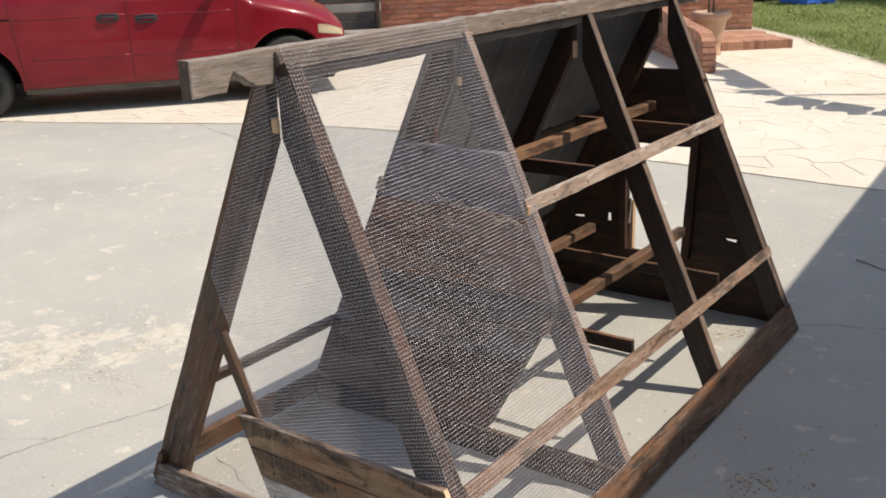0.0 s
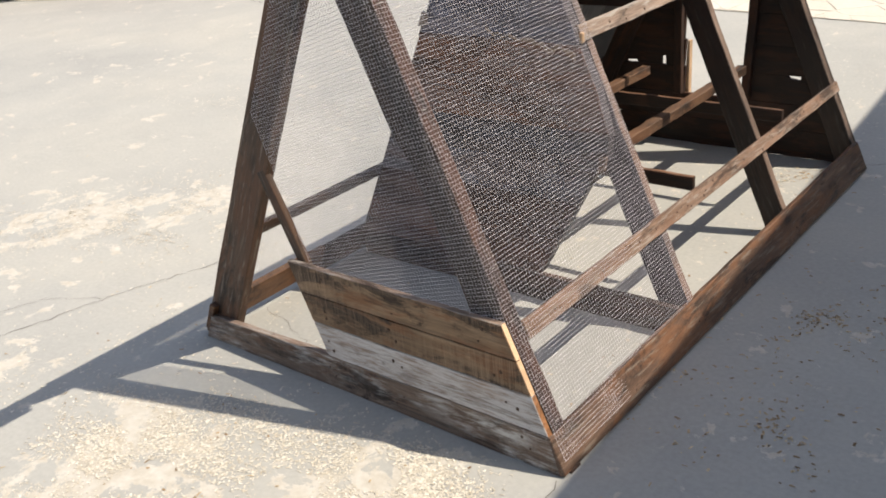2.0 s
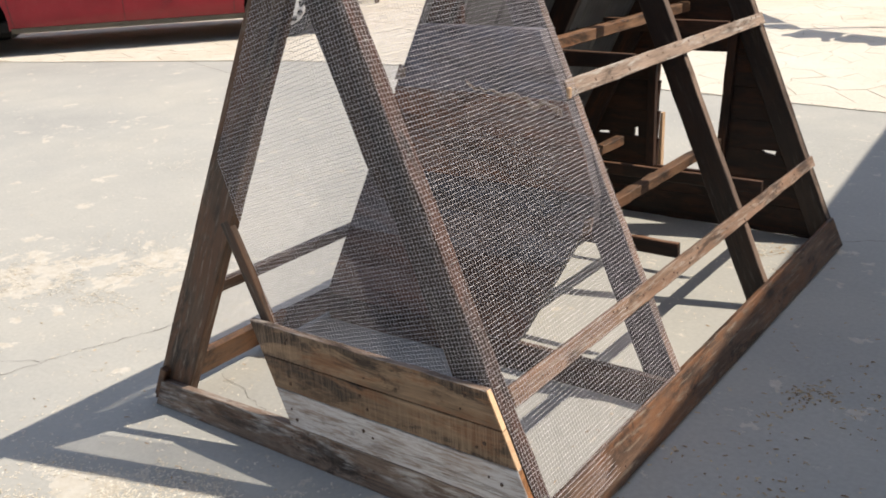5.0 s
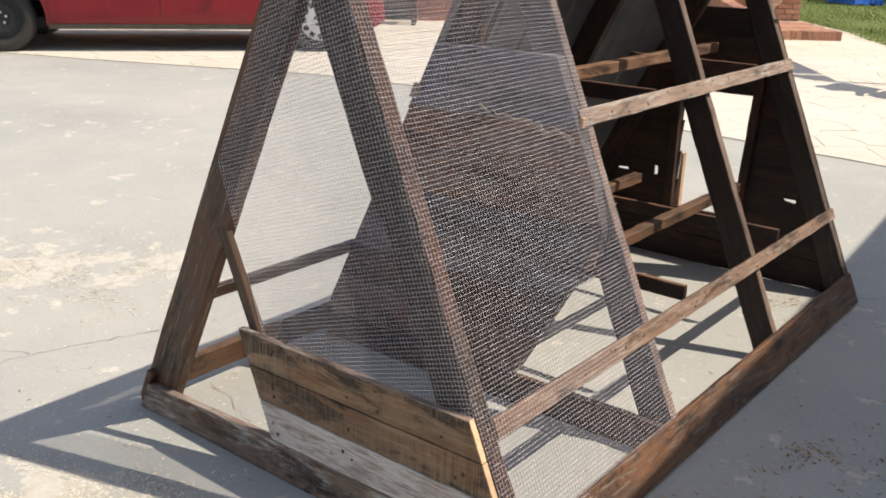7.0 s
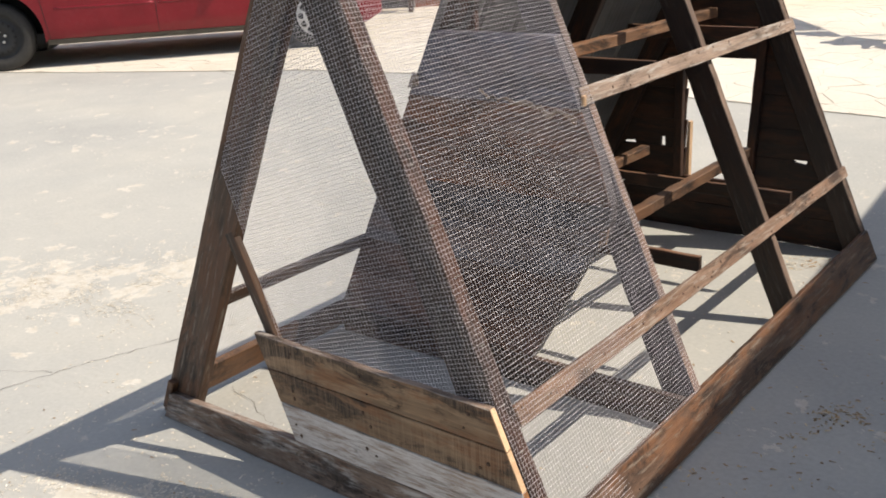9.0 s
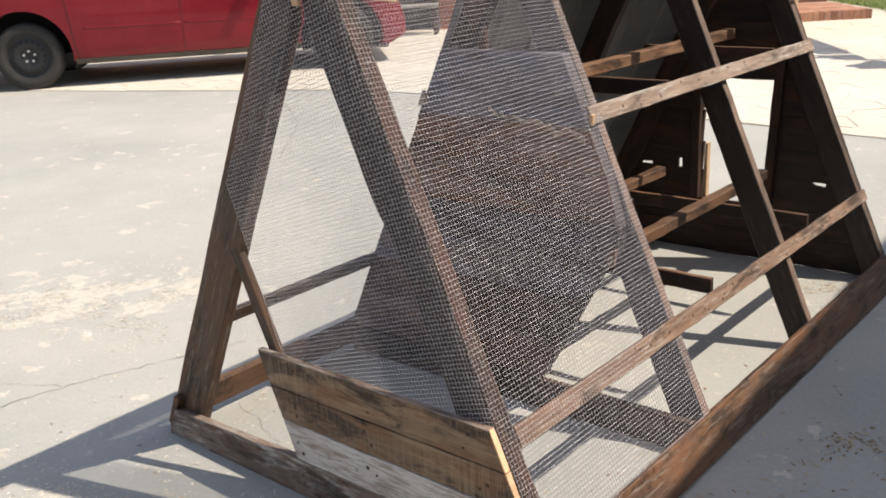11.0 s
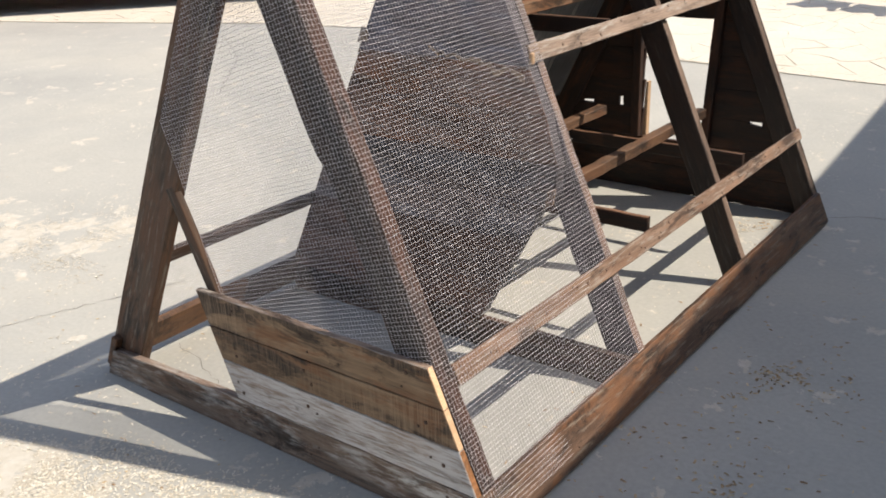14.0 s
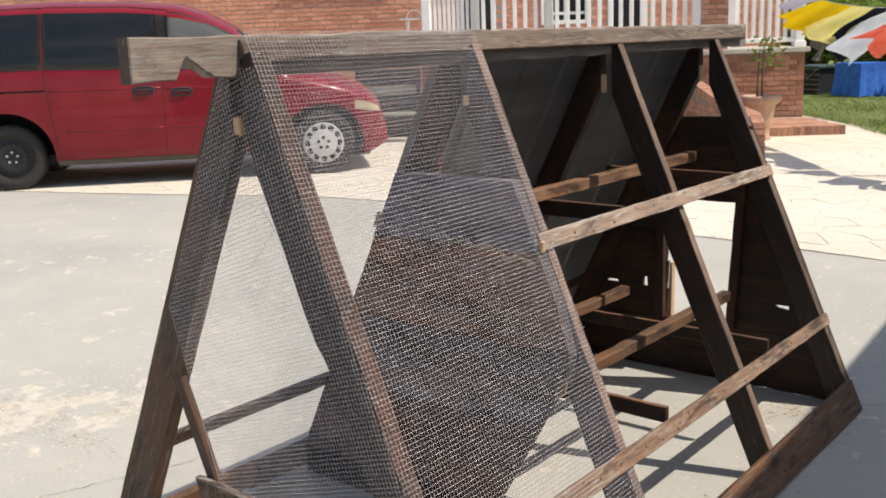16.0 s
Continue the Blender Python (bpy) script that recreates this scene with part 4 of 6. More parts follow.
def build_van():
    u, n = Vector((0.6658, 0.7462, 0)), Vector((0.7462, -0.6658, 0))
    o = Vector((-7.80, 3.31, 0.16)) - n * 0.88
    van = thing("minivan", axes(o, u, -n, (0, 0, 1)), "dark red minivan with tinted windows parked on the paving", "car")
    M = WORLD_OF[van.name]
    top = curve([(-1.16, 0.95), (-1.10, 1.15), (-1.0, 1.58), (-0.86, 1.75), (-0.4, 1.83), (0.45, 1.855), (1.2, 1.84), (1.744, 1.79), (2.0, 1.70), (2.28, 1.555), (2.6, 1.30), (2.82, 1.115), (3.1, 1.045), (3.4, 0.965), (3.64, 0.865), (3.78, 0.72), (3.85, 0.50)])
    low = curve([(-1.16, 0.42), (-0.9, 0.30), (-0.4, 0.27), (3.2, 0.26), (3.66, 0.20), (3.85, 0.30)])

    def width(x, z):
        w = 0.935 + 0.018 * math.sin(min(max((z - 0.25) / 0.9, 0), 1) * math.pi)
        if z < 0.42:
            w -= 0.05 * ((0.42 - z) / 0.2) ** 2
        if z > 1.12:
            w -= 0.25 * ((z - 1.12) / 0.73) ** 1.25
        if x > 2.75:
            w *= 1 - 0.30 * ((x - 2.75) / 1.10) ** 2.2
        if x < -0.7:
            w *= 1 - 0.12 * ((-0.7 - x) / 0.46) ** 2
        d = top(x) - z
        if d < 0.13:
            w -= 0.15 * (1 - d / 0.13) ** 2
        return w

    def skin(x, z, sg, off=0.0):
        return Vector((x, sg * (width(x, z) + off), z))

    arches = ((0.0, 0.34, 0.445), (3.15, 0.335, 0.415))
    bm = bmesh.new()
    xs = list(np.linspace(-1.16, 3.85, 142))
    levels = np.linspace(0, 1, 38)
    rim_rows = {}
    for sg in (-1, 1):
        grid = []
        for x in xs:
            z0, z1 = low(x), top(x)
            grid.append([bm.verts.new(skin(x, z0 + (z1 - z0) * t, sg)) for t in levels])
        rim_rows[sg] = grid
        for a, b in zip(grid, grid[1:]):
            for i in range(len(levels) - 1):
                quad = (a[i], b[i], b[i + 1], a[i + 1])
                inside = any(all(math.hypot(v.co.x - cx, v.co.z - cz) < r for v in quad) for cx, cz, r in arches)
                if not inside:
                    bm.faces.new(quad if sg < 0 else quad[::-1])
        for col in grid:
            for v in col:
                for cx, cz, r in arches:
                    d = math.hypot(v.co.x - cx, v.co.z - cz)
                    if d < r and v.link_faces:
                        v.co.x, v.co.z = cx + (v.co.x - cx) * r / d, cz + (v.co.z - cz) * r / d
    crown = [-0.6, -0.2, 0.2, 0.6]
    rows = []
    for i, x in enumerate(xs):
        a, b = rim_rows[-1][i][-1], rim_rows[1][i][-1]
        rows.append([a] + [bm.verts.new((x, b.co.y * c, a.co.z + 0.045 * (1 - c * c))) for c in crown] + [b])
    for a, b in zip(rows, rows[1:]):
        for j in range(5):
            f = bm.faces.new((a[j], b[j], b[j + 1], a[j + 1]))
            x = (a[j].co.x + b[j].co.x) / 2
            if 2.2 < x < 2.80 and 0 < j < 4 or (2.32 < x < 2.76):
                f.material_index = 1
    for i in (0, len(xs) - 1):
        p, q = rim_rows[-1][i], rim_rows[1][i]
        for k in range(len(levels) - 1):
            vs = (p[k], p[k + 1], q[k + 1], q[k])
            bm.faces.new(vs if i else vs[::-1])
    bmesh.ops.delete(bm, geom=[v for v in bm.verts if not v.link_faces], context="VERTS")
    bmesh.ops.recalc_face_normals(bm, faces=bm.faces[:])
    body = part("body", bm, [RED, GLASS_DARK], van, smooth=True)

    def patch(name, x0, x1, zlo, zhi, mat, off, sg=-1, nx=24, nz=8, label=""):
        """A panel that follows the side of the car, a little proud of it."""
        bm = bmesh.new()
        grid = []
        for i in range(nx + 1):
            x = x0 + (x1 - x0) * i / nx
            a, b = zlo(x), zhi(x)
            grid.append([bm.verts.new(skin(x, a + (b - a) * j / nz, sg, off)) for j in range(nz + 1)])
        for a, b in zip(grid, grid[1:]):
            for j in range(nz):
                vs = (a[j], b[j], b[j + 1], a[j + 1])
                bm.faces.new(vs if sg < 0 else vs[::-1])
        bmesh.ops.solidify(bm, geom=bm.faces[:], thickness=0.004)
        return part(name, bm, mat, body, label, smooth=True)

    for sg in (-1, 1):
        patch("window", -0.84, 0.398, lambda x: 1.200, lambda x: min(top(x) - 0.034, 1.815), GLASS_DARK, 0.005, sg)
        patch("window", 0.410, 1.50, lambda x: 1.20 - 0.03 * (x - 0.42), lambda x: top(x) - 0.036, GLASS_DARK, 0.005, sg)
        patch("window", 1.64, 2.60, lambda x: 1.155, lambda x: max(top(x) - 0.060, 1.16), GLASS_GREY, 0.005, sg)
        patch("window_trim", 1.50, 1.64, lambda x: 1.17, lambda x: top(x) - 0.038, BLACK_TRIM, 0.004, sg, 4)
        patch("door_track", -0.86, 0.42, lambda x: 0.985, lambda x: 1.000, BLACK_TRIM, 0.003, sg, 12, 1)
        for xa, xb, za in ((0.58, 1.54, 0.587), (1.58, 2.60, 0.584), (0.45, 1.54, 0.988), (1.58, 2.60, 0.972)):
            bm = bmesh.new()
            tube(bm, [skin(xa + (xb - xa) * k / 14, za - 0.006 * k / 14, sg, -0.009) for k in range(15)], 0.0145, 10)
            part("moulding", bm, RED, body, smooth=True)
        patch("sill", 0.46, 2.735, lambda x: 0.232, lambda x: 0.286, SILL_GREY, 0.006, sg, 20, 3, "dusty grey sill strip")
        for xa, xb, za, zb in ((0.405, 0.495, 1.20, 0.285), (1.562, 1.552, 1.16, 0.285), (2.66, 2.635, 1.10, 0.30)):
            bm = bmesh.new()
            pts = []
            for k in range(19):
                t = k / 18
                z = za + (zb - za) * t
                pts.append(skin(xa + (xb - xa) * t, z, sg, 0.001))
            tube(bm, pts, 0.0024, 5)
            part("door_seam", bm, UNDER, body)
        for hx, hz in ((1.366, 0.957), (1.744, 0.932)):
            bm = bmesh.new()
            y = sg * (width(hx, hz) + 0.003)
            prof = [(0.0, 0.0), (0.7, 0.004), (1.0, -0.004)]
            ring = []
            for k in range(20):
                t = 2 * math.pi * k / 20
                ring.append((math.copysign(abs(math.cos(t)) ** 0.55, math.cos(t)) * 0.112, math.copysign(abs(math.sin(t)) ** 0.7, math.sin(t)) * 0.046))
            outer = [bm.verts.new((hx + a, y, hz + b)) for a, b in ring]
            mid = [bm.verts.new((hx + a * 0.85, y + sg * 0.012, hz + b * 0.78)) for a, b in ring]
            inner = [bm.verts.new((hx + a * 0.62, y - sg * 0.012, hz + b * 0.5)) for a, b in ring]
            for p, q in ((outer, mid), (mid, inner)):
                for k in range(20):
                    bm.faces.new((p[k], p[(k + 1) % 20], q[(k + 1) % 20], q[k]))
            bm.faces.new(inner)
            bmesh.ops.recalc_face_normals(bm, faces=bm.faces[:])
            h = part("door_handle", bm, BLACK_TRIM, body, "black door handle", smooth=True)
            bm = bmesh.new()
            tube(bm, [(hx - 0.085, y + sg * 0.014, hz + 0.008), (hx, y + sg * 0.026, hz + 0.010), (hx + 0.085, y + sg * 0.014, hz + 0.008)], 0.012, 8)
            part("grip", bm, BLACK_TRIM, h)
        patch("headlamp", 3.50, 3.80, lambda x: 0.62 + 0.05 * (3.80 - x) / 0.30, lambda x: 0.765 - 0.10 * ((x - 3.50) / 0.30) ** 2, LENS, 0.006, sg, 10, 4, "clouded cream headlamp")
        bm = bmesh.new()
        bmesh.ops.create_uvsphere(bm, u_segments=16, v_segments=10, radius=1)
        for v in bm.verts:
            v.co = Vector((2.44 + v.co.x * 0.06, sg * (1.055 + v.co.y * 0.125 / 1.2), 1.16 + v.co.z * 0.085))
        part("side_mirror", bm, BLACK_TRIM, body, "black side mirror", smooth=True)
    # bumper, lower lip and floor
    bm = bmesh.new()
    box(bm, (3.30, -0.62, 0.155), (3.66, 0.62, 0.23), 0.02, 2)
    part("front_lip", bm, BLACK_TRIM, body)
    bm = bmesh.new()
    box(bm, (-1.0, -0.80, 0.24), (3.55, 0.80, 0.34))
    part("underbody", bm, UNDER, body)
    for cx, cz, r in arches:
        bm = bmesh.new()
        for sg in (-1, 1):
            ring = [[bm.verts.new((cx + (r + 0.02) * math.cos(t), sg * y, cz + (r + 0.02) * math.sin(t))) for t in np.linspace(-0.35, math.pi + 0.35, 24)] for y in (0.90, 0.60)]
            for k in range(23):
                bm.faces.new((ring[0][k], ring[0][k + 1], ring[1][k + 1], ring[1][k]))
            bm.faces.new(ring[1])
        part("wheel_arch", bm, UNDER, body)

    def wheel(x, sg, capped):
        r, w = 0.335, 0.21
        c = M @ Vector((x, sg * 0.80, r))
        m = M @ Matrix.Translation((x, sg * 0.80, r))
        prof = [(0.215, -w * 0.42), (0.245, -w / 2), (0.300, -w / 2), (0.325, -w * 0.40), (r, -w * 0.25), (r, w * 0.25), (0.325, w * 0.40), (0.300, w / 2), (0.245, w / 2), (0.215, w * 0.42)]
        wheel_ob = part("wheel", lathe(bmesh.new(), prof, 48, "y", True), TYRE, van, "", m, True)
        bm = bmesh.new()
        f = sg
        if capped:
            prof = [(0.216, f * w * 0.40), (0.210, f * w * 0.50), (0.19, f * w * 0.47), (0.13, f * w * 0.53), (0.05, f * w * 0.55), (0.001, f * w * 0.55)]
        else:
            prof = [(0.232, f * w * 0.40), (0.222, f * w * 0.46), (0.205, f * w * 0.20), (0.17, f * w * 0.30), (0.11, f * w * 0.36), (0.075, f * w * 0.22), (0.001, f * w * 0.22)]
        lathe(bm, prof, 48, "y")
        rim = part("rim", bm, HUBCAP if capped else RIM_BLACK, wheel_ob, "silver plastic hubcap" if capped else "black steel rim", m, True)
        for k in range(12 if capped else 16):
            t = 2 * math.pi * k / (12 if capped else 16)
            bm = bmesh.new()
            rr, hole = (0.163, 0.031) if capped else (0.150, 0.013)
            base = f * w * (0.515 if capped else 0.335)
            ring = [bm.verts.new((math.cos(t) * (rr + math.cos(a) * hole * 1.15) - math.sin(t) * math.sin(a) * hole, base, math.sin(t) * (rr + math.cos(a) * hole * 1.15) + math.cos(t) * math.sin(a) * hole)) for a in np.linspace(0, 2 * math.pi, 11)[:-1]]
            deep = [bm.verts.new(v.co - Vector((0, f * 0.012, 0))) for v in ring]
            for j in range(10):
                bm.faces.new((ring[j], ring[(j + 1) % 10], deep[(j + 1) % 10], deep[j]))
            bm.faces.new(ring)
            part("vent_hole", bm, UNDER, rim, "", m)
        for k in range(5):
            t = 2 * math.pi * k / 5 + 0.3
            bm = bmesh.new()
            lathe(bm, [(0.018 if capped else 0.013, f * w * (0.52 if capped else 0.2)), (0.018 if capped else 0.013, f * w * (0.57 if capped else 0.30)), (0.001, f * w * (0.575 if capped else 0.31))], 10, "y")
            for v in bm.verts:
                v.co += Vector((math.cos(t) * 0.055, 0, math.sin(t) * 0.055))
            part("wheel_nut", bm, UNDER if capped else STEEL, rim, "", m)

    for sg in (-1, 1):
        wheel(0.0, sg, False)
        wheel(3.15, sg, True)
    return van


build_van()
# ---------------------------------------------------------------- the brick house, its porch and steps
HC, HU, HN = Vector((-3.08, 12.50, 0.16)), Vector((0.788, 0.6157, 0)), Vector((0.6157, -0.788, 0))
HOUSE = axes(HC, HU, -HN, (0, 0, 1))          # own x along the front, y into the house
WINDOW_DARK = material("dark_window_glass", 0.05, 0.0, (0.02, 0.022, 0.025))[0]
house = thing("brick_house", HOUSE, "red brick house with a white-railed raised porch", "house")


def brick_run(a0, a1, z0, z1, b, course=0.0705, long=0.212, proud=0.008, gap=0.012, skip=(), seed=1):
    """Bricks of a running-bond wall whose face is at depth b, as boxes in the house's own axes."""
    rng = random.Random(seed)
    out = []
    k = 0
    z = z0
    while z + course <= z1 + 1e-6:
        x = a0 - (long / 2 if k % 2 else 0)
        while x < a1:
            x0, x1 = max(x, a0), min(x + long - gap, a1)
            if x1 - x0 > 0.03 and not any(s0 < (x0 + x1) / 2 < s1 and t0 < z + course / 2 < t1 for s0, s1, t0, t1 in skip):
                out.append(((x0, b - proud - rng.random() * 0.003, z), (x1, b + 0.05, z + course - gap)))
            x += long
        z += course
        k += 1
    return out


def box_mesh(name, boxes, mat):
    verts, faces = [], []
    for lo, hi in boxes:
        i = len(verts)
        verts += [(x, y, z) for z in (lo[2], hi[2]) for x, y in ((lo[0], lo[1]), (hi[0], lo[1]), (hi[0], hi[1]), (lo[0], hi[1]))]
        faces += [(i + 3, i + 2, i + 1, i), (i + 4, i + 5, i + 6, i + 7), (i, i + 1, i + 5, i + 4), (i + 1, i + 2, i + 6, i + 5), (i + 2, i + 3, i + 7, i + 6), (i + 3, i, i + 4, i + 7)]
    me = bpy.data.meshes.new(name)
    me.from_pydata(verts, [], faces)
    me.materials.append(mat)
    return me


def stuff(ob):
    ob["kind"] = "stuff"
    return ob


# back wall with its windows and door
OPEN = [(-7.70, -6.05, 2.17, 3.4), (-4.85, -4.30, 1.12, 2.9), (-3.55, -2.78, 1.55, 2.8), (-2.45, -1.85, 1.12, 3.1)]
bm = bmesh.new()
for lo, hi in (((-15, 2.05, -0.1), (0.3, 2.35, 1.12)), ((-15, 2.05, 1.12), (-7.70, 2.35, 3.3)), ((-7.70, 2.05, 1.12), (-6.05, 2.35, 2.17)), ((-6.05, 2.05, 1.12), (-4.85, 2.35, 3.3)),
               ((-4.30, 2.05, 1.12), (-3.55, 2.35, 3.3)), ((-3.55, 2.05, 1.12), (-2.78, 2.35, 1.55)), ((-2.78, 2.05, 1.12), (-2.45, 2.35, 3.3)), ((-1.85, 2.05, 1.12), (0.3, 2.35, 3.3)),
               ((-4.85, 2.05, 2.9), (-4.30, 2.35, 3.3)), ((-3.55, 2.05, 2.8), (-2.78, 2.35, 3.3)), ((-2.45, 2.05, 3.1), (-1.85, 2.35, 3.3)), ((0.0, 2.35, -0.1), (0.3, 9, 3.3))):
    box(bm, lo, hi)
wall_back = part("wall", bm, MORTAR, house, "red brick wall")
stuff(part("brickwork", box_mesh("brickwork", brick_run(-15, 0.3, -0.007, 3.25, 2.05, skip=OPEN, seed=3), BRICK_WALL), None, wall_back))
for a0, a1, z0, z1 in OPEN:
    bm = bmesh.new()
    for lo, hi in (((a0, 2.02, z0), (a0 + 0.06, 2.12, z1)), ((a1 - 0.06, 2.02, z0), (a1, 2.12, z1)), ((a0 + 0.06, 2.02, z0), (a1 - 0.06, 2.12, z0 + 0.06)), ((a0 + 0.06, 2.02, z1 - 0.06), (a1 - 0.06, 2.12, z1))):
        box(bm, lo, hi, 0.005)
    win = part("window", bm, WHITE_PAINT, house, "white-framed dark window")
    bm = bmesh.new()
    box(bm, (a0 + 0.05, 2.16, z0 + 0.05), (a1 - 0.05, 2.18, z1 - 0.05))
    part("pane", bm, WINDOW_DARK, win)
    if z0 == 1.55:
        for k in range(1, 4):
            bm = bmesh.new()
            x = a0 + (a1 - a0) * k / 4
            box(bm, (x - 0.012, 2.09, z0 + 0.06), (x + 0.012, 2.13, z1 - 0.06))
            part("glazing_bar", bm, WHITE_PAINT, win)
        bm = bmesh.new()
        box(bm, (a0 + 0.06, 2.085, 1.70), (a1 - 0.06, 2.135, 1.745))
        part("glazing_bar", bm, WHITE_PAINT, win)
bm = bmesh.new()
box(bm, (-7.78, 2.018, 2.09), (-5.97, 2.10, 2.17), 0.004)
part("window_sill", bm, BRICK_FAR, house)
bm = bmesh.new()
box(bm, (-15.2, 2.0, 3.3), (0.5, 9.4, 3.5))
part("roof", bm, speckled("dark_roof_shingle", (0.06, 0.055, 0.05), (0.11, 0.10, 0.095), 14), house)

# porch base
bm = bmesh.new()
box(bm, (-5.40, 0.0, -0.1), (0.0, 2.05, 1.02))
porch = part("porch_base", bm, DARK_MORTAR, house, "raised red brick porch base")
bm = bmesh.new()
box(bm, (-5.46, -0.05, 1.02), (0.06, 2.05, 1.09), 0.008)
part("porch_floor", bm, speckled("pale_porch_slab", (0.42, 0.40, 0.36), (0.55, 0.52, 0.47), 15), porch)
_b = brick_run(-5.40, 0.0, 0.0, 1.02, 0.0, seed=5)
stuff(part("brickwork", box_mesh("brickwork", [q for q in _b if q[1][0] <= -2.0], BRICK_FAR), None, porch))
for lo, hi in [q for q in _b if q[1][0] > -2.0]:
    part("brick", box_mesh("brick", [(lo, hi)], BRICK), None, porch)
# the end face of the porch, seen past its corner
_end = []
_k = 0
while _k * 0.0705 < 0.98:
    y = -0.106 * (_k % 2)
    while y < 2.0:
        _end.append(((-0.05, max(y, 0.004), _k * 0.0705), (0.004, min(y + 0.202, 2.0), _k * 0.0705 + 0.0605)))
        y += 0.212
    _k += 1
stuff(part("brickwork", box_mesh("brickwork", _end, BRICK_FAR), None, porch))
# brick pillar on the porch
bm = bmesh.new()
box(bm, (-1.45, 0.02, 1.09), (-1.08, 0.39, 3.3))
pillar = part("pillar", bm, DARK_MORTAR, house, "red brick porch pillar")
for lo, hi in brick_run(-1.45, -1.08, 1.09, 2.3, 0.02, seed=8):
    part("brick", box_mesh("brick", [(lo, hi)], BRICK), None, pillar)


def railing(a0, a1, step, wide, end_posts=True):
    rail = part("railing", box(bmesh.new(), (a0, 0.06, 1.16), (a1, 0.13, 1.225), 0.006), WHITE_PAINT, house, "white painted wooden railing")
    part("top_rail", box(bmesh.new(), (a0, 0.05, 2.02), (a1, 0.14, 2.08), 0.006), WHITE_PAINT, rail)
    x = a0 + step * 0.6
    while x < a1 - wide:
        part("baluster", box(bmesh.new(), (x, 0.075, 1.225), (x + wide, 0.075 + wide, 2.02), 0.004), WHITE_PAINT, rail)
        x += step
    for x in ((a0, a1) if end_posts else ()):
        post = box(bmesh.new(), (x - 0.06, 0.035, 1.09), (x + 0.06, 0.155, 2.30), 0.008)
        box(post, (x - 0.08, 0.015, 1.09), (x + 0.08, 0.175, 1.17), 0.006)
        part("newel_post", post, WHITE_PAINT, rail)


railing(-5.32, -4.62, 0.066, 0.044)
railing(-4.62, -3.58, 0.148, 0.055)
railing(-3.58, -1.50, 0.150, 0.055)
railing(-1.02, -0.06, 0.112, 0.050)

# low brick wall with a rounded end running out from the porch, and the brick landing beside it
garden_wall = thing("garden_wall", HOUSE @ Matrix.Translation((-1.635, -1.8, 0)), "low red brick garden wall with a rounded falling end", "garden wall")
_prof = [(0.004, 0.80), (0.73, 0.665), (1.64, 0.560), (2.5, 0.490), (3.1, 0.465), (3.30, 0.445), (3.41, 0.400), (3.47, 0.335), (3.495, 0.25), (3.50, 0.0)]
WALL_TOP = curve(_prof)
bm = bmesh.new()
_core = [(-max(y - 0.05, 0.004), max(z - 0.07, -0.05)) for y, z in _prof] + [(-0.004, -0.05)]
_a = [bm.verts.new((-1.700, y, z)) for y, z in _core]
_c = [bm.verts.new((-1.570, y, z)) for y, z in _core]
bm.faces.new(_a)
bm.faces.new(_c[::-1])
for i in range(len(_core)):
    j = (i + 1) % len(_core)
    bm.faces.new((_a[j], _a[i], _c[i], _c[j]))
bmesh.ops.recalc_face_normals(bm, faces=bm.faces[:])
wall_core = part("wall_core", bm, DARK_MORTAR, garden_wall, "", HOUSE)
for k in range(6):
    z = 0.0705 * k
    y = 0.01 + 0.106 * (k % 2)
    while y < 3.36:
        y1 = min(y + 0.200, 3.40)
        if WALL_TOP(y1) - 0.10 > z + 0.06:
            for x0, x1 in ((-1.708, -1.680), (-1.590, -1.562)):
                part("brick", box_mesh("brick", [((x0, -y1, z), (x1, -y, z + 0.0605))], BRICK), None, wall_core, "", HOUSE)
        y += 0.212
# bricks on edge along the top, turned to follow it round the end
_lens = [math.dist(p, q) for p, q in zip(_prof, _prof[1:])]
_s = 0.035
while _s < sum(_lens) - 0.02:
    _i, _r = 0, _s
    while _r > _lens[_i]:
        _r -= _lens[_i]
        _i += 1
    p, q = Vector(_prof[_i]), Vector(_prof[_i + 1])
    at = p.lerp(q, _r / _lens[_i])
    _slope = math.atan2(q.y - p.y, q.x - p.x)
    _m = HOUSE @ Matrix.Translation((-1.635, -at.x, at.y)) @ Matrix.Rotation(-_slope, 4, "X") @ Matrix.Translation((0, 0, -0.05))
    part("brick", box_mesh("brick", [((-0.076, -0.0305, -0.05), (0.076, 0.0305, 0.05))], BRICK), None, wall_core, "", _m)
    _s += 0.070
bm = bmesh.new()
box(bm, (-1.36, -1.575, -0.05), (0.02, -0.004, 0.108), 0.004)
landing = tagged(part("brick_landing", bm, MORTAR, None, "", HOUSE), "low landing of red bricks laid on edge", "step", kind="")
for k in range(19):
    x = -1.352 + k * 0.0725
    part("brick", box_mesh("brick", [((x, -1.585, 0.0), (x + 0.0635, -1.375, 0.118))], BRICK), None, landing, "", HOUSE)
for r in range(6):
    for k in range(7):
        x = -1.352 + k * 0.2045 - (0.1 if r % 2 else 0)
        x0, x1 = max(x, -1.352), min(x + 0.196, 0.016)
        if x1 - x0 > 0.03:
            part("brick", box_mesh("brick", [((x0, -1.362 + r * 0.2, 0.06), (x1, -1.362 + r * 0.2 + 0.192, 0.116))], BRICK), None, landing, "", HOUSE)

# plant pot with a thin bare stem
TERRACOTTA = speckled("sun_bleached_terracotta", (0.42, 0.25, 0.17), (0.60, 0.44, 0.33), 9, 0.85)
SOIL = speckled("dark_potting_soil", (0.03, 0.022, 0.015), (0.07, 0.05, 0.035), 60, 0.95)
